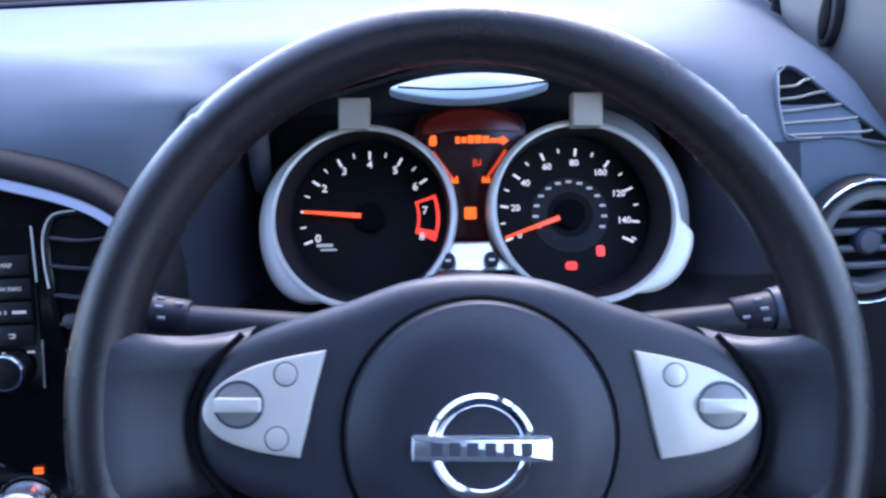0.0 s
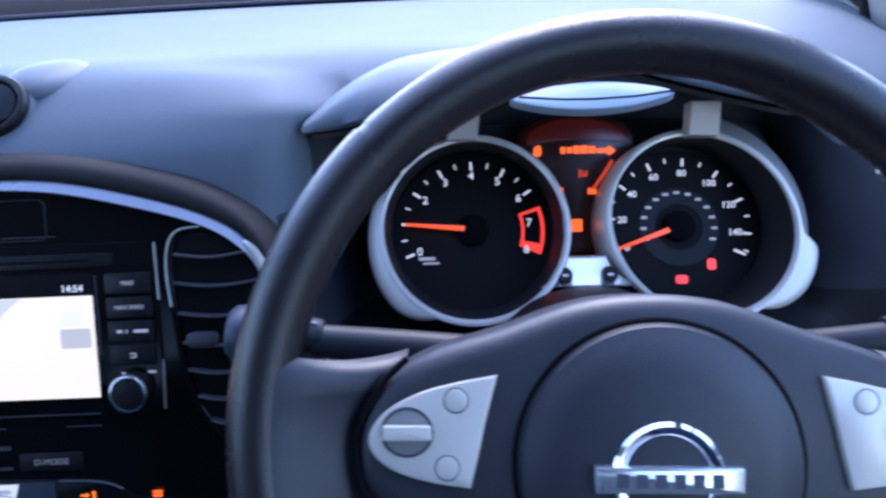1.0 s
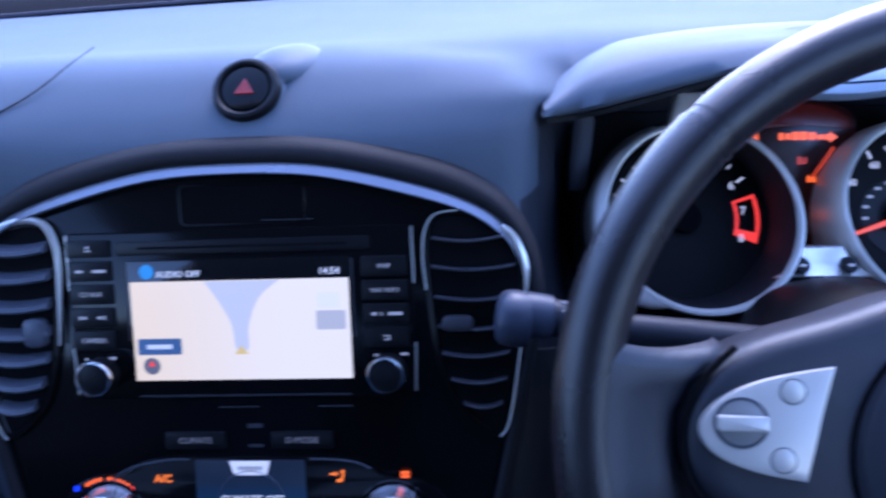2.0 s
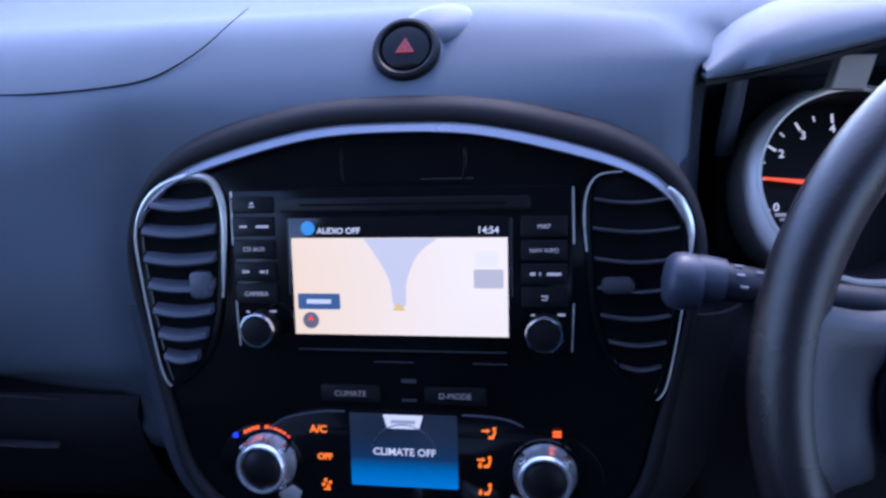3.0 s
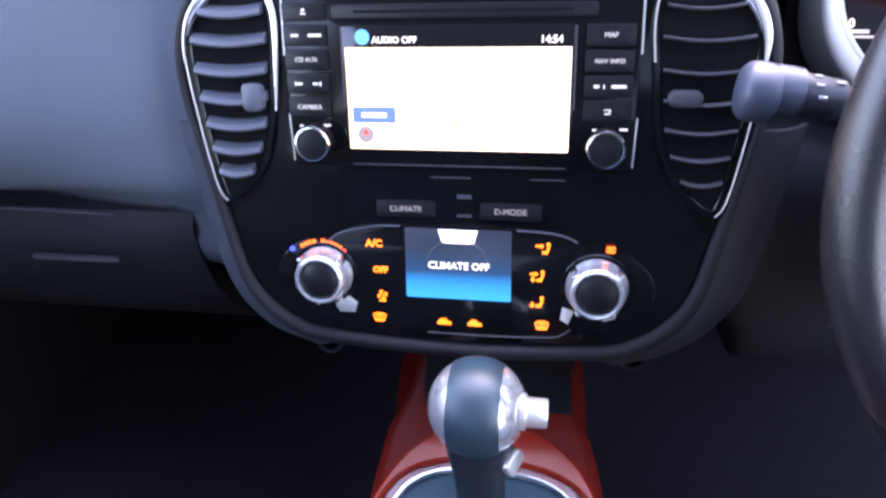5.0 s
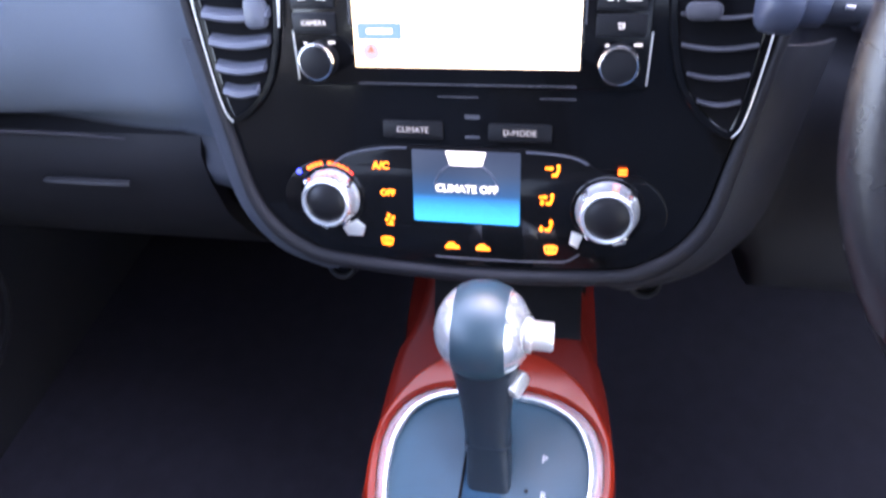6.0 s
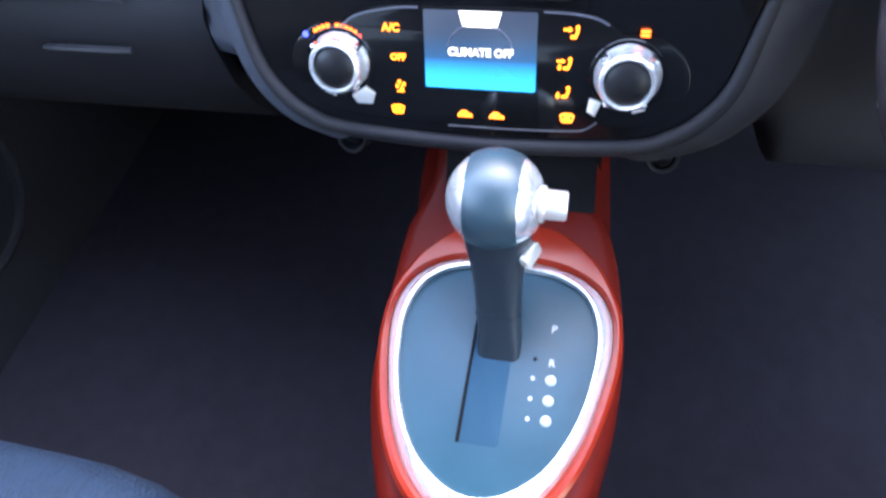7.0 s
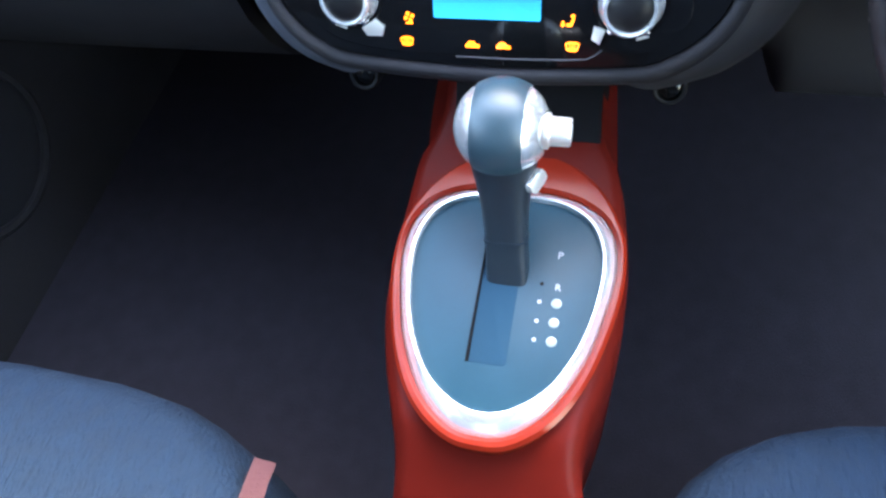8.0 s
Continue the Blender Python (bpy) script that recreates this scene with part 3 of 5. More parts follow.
for u, z in ((0.0, -20), (0.0, 1.0), (0.06, 2.6), (0.18, 3.8), (0.34, 4.0), (0.52, 3.2), (0.70, 1.2), (0.86, -2.2), (1.0, -7.0), (1.06, -14.0), (1.06, -34.0)):
    padded.append([((a[0] + (b[0] - a[0]) * u) * 0.001, (a[1] + (b[1] - a[1]) * u) * 0.001, z * 0.001) for a, b in zip(out, lipo)])
bm = bmesh.new()
rings(bm, padded, False, False)
part("surround", bm, DASH_LIP, stack, "dark padded surround", smooth=60)
# dark plastic cheeks that run from the surround down to the footwells
for sgn in (-1, 1):
    edge = spline([(169, -45, 0), (166, -62, 0), (157, -108, 0), (149, -146, 0), (137, -168, 0), (118, -184, 0), (91, -193, 0)], 4)
    rows = []
    for k, p in enumerate(edge):
        w = k / (len(edge) - 1)
        rows.append([(sgn * (p.x - 3 + (40 - 4 * w) * u) * 0.001, (p.y - (4 + 12 * w) * u) * 0.001, (-5 - 3 * u - 46 * u * u) * 0.001) for u in (0, 0.12, 0.28, 0.5, 0.75, 1.0)])
    # Right cheek wears the darker plastic, in place of shade on that side.
    part("cheek", sheet(rows, 0.003), CHEEK if sgn < 0 else LOWER, stack, "soft cheek beside the surround, right one darkened for shade", smooth=70)
# arched glossy trim along the top
arch_o = spline([(x, y, 0) for x, y in [(-162, 8), (-156, 23), (-138, 38), (-104, 51), (-50, 63.5), (0, 66), (50, 63.5), (104, 51), (138, 38), (156, 23), (162, 8)]], 6)
arch_i = spline([(x, y, 0) for x, y in [(-160, 7), (-152, 20), (-134, 33.5), (-103, 44.5), (-50, 57), (0, 60), (50, 57), (103, 44.5), (134, 33.5), (152, 20), (160, 7)]], 6)
bm = bmesh.new()
loops = []
for a, b in zip(arch_o, arch_i):
    m = (a + b) / 2
    loops.append([Vector((q.x, q.y, z)) * 0.001 for q, z in ((a, 0.0), (a, 1.6), (a * 0.85 + b * 0.15, 2.4), (m, 4.0), (a * 0.1 + b * 0.9, 5.6), (b, 5.0), (b, 0.0))])
rings(bm, loops, True, True, closed=False)
part("arch_trim", bm, GLOSS_TRIM, stack, "glossy arched trim strip")
part("upper_bin", frame_slab(rect(4, 43, 74, 24, 4), rect(4, 43, 71, 21, 3), -1, 0.5, 0.2), GLOSS, stack, "faint outline of a small bin")
part("spark_mark", bars([(30, 33.5, 30, 0.4)], 0.1), TRIM_DIM, stack)

# air vents beside the radio
VO = [(-163, 3), (-158, 19), (-146, 31), (-127, 37), (-113, 35), (-107.5, 25), (-106, 10), (-108, -20), (-111, -45), (-118, -68), (-130, -84), (-145, -94), (-151.5, -85), (-157, -56), (-162, -18)]


def vent_span(v, pts):
    xs = []
    k = len(pts)
    for i in range(k):
        (xa, ya), (xb, yb) = pts[i], pts[(i + 1) % k]
        if (ya - v) * (yb - v) <= 0 and ya != yb:
            xs.append(xa + (xb - xa) * (v - ya) / (yb - ya))
    return min(xs), max(xs)


def stack_vent(sgn, label):
    pts = [(-sgn * p.x, p.y) for p in spline([(x, y, 0) for x, y in VO], 5, True)]
    v = thing("air_vent", PM, label, "air vent", "air vents of the centre stack")
    part("duct", slab(inset(pts, 3), 0.2, 1.0, 0), HOLE, v)
    part("frame", frame_slab(pts, inset(pts, 4), 0.3, 2.4, 0.6), GLOSS, v, "black frame")
    rim = [(-sgn * p.x, p.y, 3.2) for p in spline([(x, y, 0) for x, y in ([(-147, -93), (-152, -85), (-157.5, -56), (-162.5, -18), (-163.5, 3), (-158, 19), (-146, 31), (-127, 37.5), (-113, 35.5), (-107, 25), (-105.5, 10), (-107.5, -20), (-109, -36)] if sgn < 0 else [(-147, -93), (-152, -85), (-157.5, -56), (-162.5, -18), (-163.5, 3), (-158, 19), (-151, 27)])], 5)]
    k = len(rim)
    if sgn < 0:
        wide = [0.7 + 1.5 * max(0.0, math.sin(math.pi * min(1, max(0, (i / k - 0.35) / 0.6)))) for i in range(k)]
    else:
        wide = [0.5 + 2.1 * max(0.0, math.sin(math.pi * min(1, max(0, (i / k - 0.52) / 0.48)))) for i in range(k)]
    part("chrome_rim", sweep(rim, wide, 8), SATIN, v, "bright satin chrome rim")
    if sgn > 0:
        thin = [(-p.x, p.y, 3.0) for p in spline([(x, y, 0) for x, y in [(-127, 36), (-114, 34), (-108, 25), (-106.5, 10), (-108, -8)]], 5)]
        part("thin_rim", sweep(thin, 0.6, 6), SATIN, v)
    for h in (21, 5, -12, -28.5, -44, -59, -73):
        a, b = vent_span(h, [(-sgn * x, y) for x, y in VO])
        a, b = a + 5, b - 5
        w = b - a
        row = []
        thin = ((h + 0.8, -8), (h + 0.9, 0.6), (h + 0.9, 5.2), (h + 0.2, 6.4), (h - 0.7, 5.8), (h - 0.8, 2.4), (h - 0.8, -8))
        for y, z in thin if sgn > 0 else ((h + 7.0, -8), (h + 4.6, 0.6), (h + 1.2, 6.2), (h - 1.2, 7.0), (h - 2.4, 6.0), (h - 1.6, 2.4), (h + 5.0, -8)):
            row.append([Vector((a + w * i / 10, y - 2.2 * math.sin(math.pi * i / 10), z + (1.2 * math.sin(math.pi * i / 10) if z > 0 else 0))) * 0.001 for i in range(11)])
        bm = bmesh.new()
        rings(bm, [[row[j][i] for j in range(7)] for i in range(11)])
        # Right slats and tab are painted dimmer, in place of weaker light there.
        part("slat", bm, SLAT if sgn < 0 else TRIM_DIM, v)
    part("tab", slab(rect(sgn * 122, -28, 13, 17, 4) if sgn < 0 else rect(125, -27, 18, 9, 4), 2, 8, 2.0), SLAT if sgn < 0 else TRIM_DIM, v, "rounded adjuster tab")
    return v


stack_vent(-1, "oval black air vent with a bright chrome rim")
stack_vent(1, "oval black air vent with a thin chrome rim")

# ---- radio and navigation unit ----
radio = thing("radio_unit", PM, "black radio unit with a lit map screen and two knobs", "car radio")
part("face", slab(rect(0, -20, 201, 98, 2), -2, 2.0, 0.8), GLOSS, radio)
for sgn in (-1, 1):
    part("edge_line", sweep([(sgn * 100.5, 28, 2.2), (sgn * 101, -4, 2.2)], 0.55, 6), SATIN, radio)
    part("edge_line", sweep([(sgn * 101, -38, 2.2), (sgn * 100, -66, 2.2)], 0.5, 6), SATIN, radio)
    part("screen_line", sweep([(sgn * 66.2, 11, 2.3), (sgn * 66.2, -34, 2.3)], 0.45, 6), TRIM_DIM, radio)
part("disc_slot", slab(rect(3, 19.5, 148, 8, 2), 1.8, 2.6, 0.4), BUTTON, radio, "long disc slot")
part("slot_gap", slab(rect(3, 19.5, 122, 1.6, 0.7), 2.4, 2.75), HOLE, radio)
# Bars paint in reflections on the gloss below the screen.
part("reflection_bars", bars([(0, -67.5, 126, 0.7), (53, -74.5, 20, 0.6), (-4, -74.5, 24, 0.6)], 1.9, 0.3), TRIM_DIM, radio, "painted reflections below the screen")
scr = part("screen", slab(rect(0, -23.5, 131, 71.5, 1.5), 1.8, 2.5, 0.3), GLASS_BLACK, radio, "glossy touch screen")


def map_material():
    """The lit map: cream land, a grey road that narrows downward."""
    m = bpy.data.materials.new("map_screen")
    m.use_nodes = True
    nt = m.node_tree
    b = nt.nodes["Principled BSDF"]
    b.inputs["Base Color"].default_value = (0.02, 0.02, 0.02, 1)
    b.inputs["Roughness"].default_value = 0.15
    tc = nt.nodes.new("ShaderNodeTexCoord")
    nz = nt.nodes.new("ShaderNodeTexNoise")
    nz.inputs["Scale"].default_value = 25
    nt.links.new(tc.outputs["Object"], nz.inputs["Vector"])
    mx = nt.nodes.new("ShaderNodeMix")
    mx.data_type = "RGBA"
    mx.inputs[6].default_value, mx.inputs[7].default_value = (1.0, 0.82, 0.56, 1), (1.0, 0.93, 0.78, 1)
    sp = nt.nodes.new("ShaderNodeSeparateXYZ")
    nt.links.new(tc.outputs["Object"], sp.inputs["Vector"])
    mr = nt.nodes.new("ShaderNodeMapRange")
    mr.inputs["From Min"].default_value, mr.inputs["From Max"].default_value = -0.06, 0.03
    nt.links.new(sp.outputs["X"], mr.inputs["Value"])
    nt.links.new(mr.outputs["Result"], mx.inputs[0])
    nt.links.new(mx.outputs[2], b.inputs["Emission Color"])
    b.inputs["Emission Strength"].default_value = 1.15 * LIT
    return m


part("map", slab(rect(0, -29, 128, 58), 2.4, 2.7), map_material(), scr, "lit cream-coloured map")
road = [(p.x, p.y) for p in spline([(-20, -0.4, 0), (-12, -12, 0), (-5, -26, 0), (-3, -40, 0), (4, -40, 0), (5, -26, 0), (12, -10, 0), (24, -0.4, 0)], 4)]
part("map_road", slab(road, 2.6, 2.8), glow("map_road_grey", (0.74, 0.78, 0.84), 1.0), scr, "pale grey road on the map")
part("map_marker", slab([(-4, -43), (4, -43), (0, -38)], 2.7, 2.95), glow("map_marker_gold", (0.95, 0.72, 0.25), 1.0), scr)
part("map_box", slab(rect(53, -24, 17, 11, 1), 2.7, 2.9), glow("map_box_grey", (0.62, 0.63, 0.66), 1.0), scr)
part("map_box", slab(rect(52, -12.5, 13, 9, 1), 2.7, 2.9), glow("map_box_white", (0.95, 0.95, 0.96), 1.1), scr)
part("map_button", slab(rect(-48.5, -38, 26, 9.5, 1), 2.7, 3.0), glow("map_button_blue", (0.06, 0.14, 0.32), 1.0), scr, "dark blue on-screen button")
part("button_writing", bars([(-48.5, -38, 15, 2.6)], 3.0), PALE, scr)
part("compass", lathe([(5, 2.7), (5, 2.95)], 24, -54, -49.5), glow("compass_grey", (0.16, 0.17, 0.22), 1.0), scr)
part("compass_needle", slab([(-56, -49.5), (-52, -49.5), (-54, -46)], 2.9, 3.1), REDL, scr)
part("phone_icon", lathe([(4.2, 2.5), (4.2, 2.8)], 24, -53.5, 5.8), glow("icon_blue", (0.05, 0.32, 0.75), 1.1), scr)
part("screen_text", words("AUDIO OFF", 5.0, -48, 4.0, 2.8, "LEFT", 0.08), PALE, scr)
part("clock", words("14:54", 5.6, 53, 4.0, 2.8, "CENTER", 0.08), PALE, scr)

def key(x, y, w, h, legend, size=3.6, label=""):
    b = part("button", slab(rect(x, y, w, h, 1), 1.8, 3.2, 0.6), BUTTON, radio, label)
    if isinstance(legend, str):
        part("legend", words(legend, size, x, y, 3.25, depth=0.08), GREYL, b)
    else:
        part("legend", bars([(x + bx, y + by, bw, bh) for bx, by, bw, bh in legend], 3.2, 0.15), GREYL, b)


key(-87.5, 20, 26, 10, [(0, -1.2, 3.4, 0.8), (0, 0.8, 2, 1.4)])
key(-87.5, 7, 26, 11.6, [(-6, 0, 4.5, 1.4), (6, 0, 8, 1.6)])
key(-87.5, -6.6, 26, 11.6, "CD AUX", 3.6)
key(-87.5, -20.2, 26, 11.6, [(-7.5, 0, 1.0, 2.4), (-5, 0, 3, 1.4), (4.5, 0, 3, 1.4), (7.5, 0, 1.0, 2.4)])
key(-87.5, -33.8, 26, 11.6, "CAMERA", 3.9)
key(84.5, 6, 26, 11.6, "MAP", 3.8)
key(84.5, -7.6, 26, 11.6, "NAV INFO", 3.5)
key(84.5, -21, 26, 11.6, [(-6.5, 0, 3, 1.8), (-2.5, 0, 0.8, 2.2), (5.5, 0, 8, 1.8)])
key(84.5, -34.6, 26, 11.6, [(0, 0.9, 3.6, 0.7), (1.4, -0.2, 0.8, 2), (0, -1.2, 3, 0.7)])
for sgn in (-1, 1):
    k = part("knob", lathe([(10.4, 1.5), (10.4, 3), (10.0, 12), (9.4, 13.2), (8.4, 13.6), (0.4, 13.6)], 48, sgn * 84.5, -54), BUTTON, radio, "round black knob")
    part("knob_ring", lathe([(10.7, 11.6), (10.9, 12.8), (10.2, 14.0), (9.3, 14.1), (9.0, 13.4)], 48, sgn * 84.5, -54, caps=False), CHROME, k, "bright chrome ring")
    part("knob_legend", bars([(sgn * 86 - 8, -45, 2.2, 1.2), (sgn * 86 + 8, -44.6, 4.4, 1.4)], 2.0, 0.2), GREYL, radio)

# ---- climate panel ----
clim = thing("climate_panel", PM, "black climate panel with amber keys, blue display and silver dials", "climate control")
co = [(p.x, p.y) for p in spline([(x, y, 0) for x, y in mirrored([(0, -104), (45, -105), (66, -108), (80, -116), (100, -118), (115, -130), (119, -145), (113, -158), (96, -170), (60, -176), (0, -177)])], 4, True)]
part("face", slab(co, -2, 2.0, 1.2), GLOSS, clim)
for x, txt in ((-32, "CLIMATE"), (32, "D-MODE")):
    b = part("mode_button", slab(rect(x, -95, 37, 10.5, 1.5), -1, 1.6, 0.7), BUTTON, clim)
    part("legend", words(txt, 5.0, x, -95, 1.62, depth=0.08), LEGEND_DIM, b)
part("mark", bars([(4, -86.5, 9, 2.4), (4, -98.5, 9, 1.6)], 0.1), TRIM_DIM, clim)
line = spline([(x, y, 2.2) for x, y in [(-90, -126), (-82, -117), (-72, -111), (-51, -106.6), (-36, -106)]], 5)
part("silver_line", sweep(line, 0.6, 6), SLAT, clim, "thin silver line")
line = spline([(x, y, 2.2) for x, y in [(36, -106), (52, -106.6), (64, -108.5), (72, -112)]], 5)
part("silver_line", sweep(line, 0.6, 6), SLAT, clim, "thin silver line")
line = spline([(x, y, 2.0) for x, y in [(-20, -177), (20, -177), (56, -175.5), (64, -173.5), (70, -169)]], 5)
part("silver_line", sweep(line, 0.5, 6), TRIM_DIM, clim)


def lcd_material():
    """A lit display that goes from dark slate above to bright blue below."""
    m = bpy.data.materials.new("climate_display")
    m.use_nodes = True
    nt = m.node_tree
    b = nt.nodes["Principled BSDF"]
    b.inputs["Base Color"].default_value = (0.01, 0.012, 0.016, 1)
    b.inputs["Specular IOR Level"].default_value = 0.2
    b.inputs["Roughness"].default_value = 0.25
    tc = nt.nodes.new("ShaderNodeTexCoord")
    sp = nt.nodes.new("ShaderNodeSeparateXYZ")
    mr = nt.nodes.new("ShaderNodeMapRange")
    mr.inputs["From Min"].default_value, mr.inputs["From Max"].default_value = -0.153, -0.106
    cr = nt.nodes.new("ShaderNodeValToRGB")
    e = cr.color_ramp.elements
    e[0].position, e[0].color = 0.0, (0.0, 0.25, 0.72, 1)
    e[1].position, e[1].color = 1.0, (0.010, 0.016, 0.032, 1)
    for pos, col in ((0.24, (0.0, 0.15, 0.44, 1)), (0.40, (0.006, 0.036, 0.10, 1)), (0.7, (0.010, 0.020, 0.042, 1))):
        q = e.new(pos)
        q.color = col
    nt.links.new(tc.outputs["Object"], sp.inputs["Vector"])
    nt.links.new(sp.outputs["Y"], mr.inputs["Value"])
    nt.links.new(mr.outputs["Result"], cr.inputs["Fac"])
    nt.links.new(cr.outputs["Color"], b.inputs["Emission Color"])
    b.inputs["Emission Strength"].default_value = LIT
    return m


lcd = part("display", slab(rect(0, -129.5, 66, 46, 1), 1.9, 2.5, 0.2), lcd_material(), clim, "blue lit display")
part("tab", slab([(-9.5, -115.5), (10, -115.5), (12.5, -107), (-12, -107)], 2.5, 2.8), WHITEL, lcd, "pale tab")
part("tab_writing", bars([(0.3, -111.2, 15, 2.4)], 2.8, 0.15), GREYL, lcd)
part("display_text", words("CLIMATE OFF", 6.4, 0.5, -130.5, 2.55, bold=0.1), PALE, lcd)
part("display_arc", sweep([(20 * math.cos(radians(a)), -133 + 20 * math.sin(radians(a)), 2.5) for a in range(15, 166, 10)], 0.5, 6), SLAT, lcd)


def seat_icon(x, y, way):
    """A small lit sign: a seated outline with an arrow beside it, drawn as plain strokes."""
    bm = bmesh.new()
    slab([(x - 0.6, y - 3.0), (x + 2.6, y - 3.0), (x + 4.2, y + 1.6), (x + 2.6, y + 1.8), (x + 1.6, y - 1.2), (x - 0.6, y - 1.2)], 2.0, 2.4, 0, bm)
    slab(circle(x + 3.0, y + 3.2, 1.2, 10), 2.0, 2.4, 0, bm)
    if way != "down":
        slab([(x - 4.6, y + 1.3), (x - 1.6, y + 1.3), (x - 1.6, y + 0.4), (x + 0.6, y + 1.9), (x - 1.6, y + 3.4), (x - 1.6, y + 2.5), (x - 4.6, y + 2.5)], 2.0, 2.4, 0, bm)
    if way != "up":
        slab([(x - 3.4, y + 0.2), (x - 2.0, y + 0.2), (x - 2.0, y - 1.6), (x - 1.1, y - 1.6), (x - 2.7, y - 3.6), (x - 4.3, y - 1.6), (x - 3.4, y - 1.6)], 2.0, 2.4, 0, bm)
    return bm


def screen_icon(x, y):
    """A curved window outline with three rising strokes."""
    bm = bmesh.new()
    frame_slab([(x - 4.4, y + 2.0), (x - 2, y + 3.2), (x + 2, y + 3.2), (x + 4.4, y + 2.0), (x + 3.2, y - 2.4), (x - 3.2, y - 2.4)], [(x - 3.4, y + 1.5), (x - 1.7, y + 2.3), (x + 1.7, y + 2.3), (x + 3.4, y + 1.5), (x + 2.5, y - 1.5), (x - 2.5, y - 1.5)], 2.0, 2.4, 0, bm)
    for k in (-1.5, 0, 1.5):
        slab(rect(x + k, y - 0.4, 0.8, 5.0), 2.0, 2.4, 0, bm)
    return bm


def fan_icon(x, y):
    """Four blades round a hub with a foot below."""
    bm = bmesh.new()
    for a in (20, 110, 200, 290):
        slab([(x + r * math.cos(radians(a + d)), y + 0.6 + r * math.sin(radians(a + d))) for r, d in ((0.5, 0), (3.0, -28), (3.6, 5), (2.6, 30))], 2.0, 2.4, 0, bm)
    slab(rect(x, y - 3.2, 4.4, 1.1), 2.0, 2.4, 0, bm)
    return bm


def blob_icon(x, y, w, h):
    bm = bmesh.new()
    slab([(x - w / 2, y - h * 0.35), (x - w * 0.25, y - h / 2), (x + w * 0.3, y - h / 2), (x + w / 2, y - h * 0.2), (x + w * 0.42, y + h * 0.45), (x, y + h / 2), (x - w * 0.4, y + h * 0.3)], 2.0, 2.4, 0, bm)
    return bm


part("key_sign", words("A/C", 6.4, -53, -118, 2.05, bold=0.25), AMBER, clim, "amber lit sign")
part("key_sign", words("OFF", 5.4, -49.5, -135.5, 2.05, bold=0.25), AMBER, clim, "amber lit sign")
part("key_sign", fan_icon(-49, -153.3), AMBER, clim, "amber lit sign")
part("key_sign", screen_icon(-51.5, -168.5), AMBER, clim, "amber lit sign")
part("key_sign", seat_icon(52, -117, "up"), AMBER, clim, "amber lit sign")
part("key_sign", seat_icon(49, -135, "both"), AMBER, clim, "amber lit sign")
part("key_sign", seat_icon(49, -152, "down"), AMBER, clim, "amber lit sign")
part("key_sign", screen_icon(52.5, -167.5), AMBER, clim, "amber lit sign")
for x in (-9, 10.5):
    part("key_sign", slab([(x - 4.5, -170.6), (x + 4.5, -170.6), (x + 4.3, -168.6), (x + 2, -168.2), (x + 1, -166.6), (x - 2.4, -166.6), (x - 3.4, -168.2), (x - 4.5, -168.8)], 2.0, 2.4), AMBER, clim, "amber lit car sign")
part("key_sign", bars([(91.5, -114.6, 5, 1.4), (91.5, -116.8, 5, 1.4)], 1.0, 1.4), ORANGE, clim, "orange lit sign")
bm = bmesh.new()
for i, a in enumerate(range(58, 125, 7)):
    if i != 5:
        x, y = -88 + 24.0 * math.cos(radians(a)), -142 + 24.0 * math.sin(radians(a))
        slab(rect(x, y, 2.3, 2.2), 1.2, 2.4, 0, bm)
part("temperature_scale", bm, ORANGE, clim, "orange lit arc above the dial")
part("cold_mark", slab(rect(-107, -124, 3.4, 3.2, 1), 1.2, 2.4), BLUEL, clim, "blue lit mark")
part("warm_mark", slab(rect(-73, -124, 3.0, 2.8, 1), 1.2, 2.4), REDL, clim, "red lit mark")
for sgn in (-1, 1):
    cx, cy = sgn * 85.5 - 1.0, -140
    d = part("dial", lathe([(19.0, 0), (18.8, 3.0), (17.6, 5.0), (17.0, 7), (16.4, 12.4), (15.8, 14.4), (14.6, 15.4), (13.2, 15.2), (12.6, 14.2)], 56, cx, cy, caps=False), KNOB, clim, "silver rotary dial")
    part("dial_cap", lathe([(12.8, 9), (12.6, 13.6), (11.6, 14.6), (8, 16.4), (4, 17.2), (0.4, 17.4)], 48, cx, cy), BUTTON, d, "black push centre")
    part("flange", frame_slab(circle(cx, cy, 21.5, 56), circle(cx, cy, 18.0, 56), 0.5, 3.0, 0.8), GLOSS, d)
    for a in (40, 140, 235, 305):
        part("grip", slab(circle(cx + 17.0 * math.cos(radians(a)), cy + 17.0 * math.sin(radians(a)), 2.4, 12), 3, 11, 1.5), CHROME, d)
    fan = [(cx + 6, cy - 20.5), (cx + 15, cy - 14.5), (cx + 21, cy - 19), (cx + 19, cy - 25.5), (cx + 9, cy - 25.5)] if sgn < 0 else [(cx - 13, cy - 16), (cx - 20, cy - 14), (cx - 21, cy - 22), (cx - 16, cy - 25)]
    part("pointer", slab(fan, 1.0, 4.0, 0.6), SATIN, d, "silver pointer foot")
    part("pointer", slab([(cx + sgn * 5, cy - 22), (cx + sgn * 12, cy - 19.5), (cx + sgn * 11, cy - 17.5), (cx + sgn * 5, cy - 19.5)], 1.0, 3.0, 0.4), SATIN, d, "silver pointer foot")

# storage shelf and sockets under the panel
tagged(part("shelf_box", world_box(bmesh.new(), -0.045, 0.075, -0.02, 0.10, 0.400, 0.455), HOLE), "dark open storage box under the climate panel", "storage box")
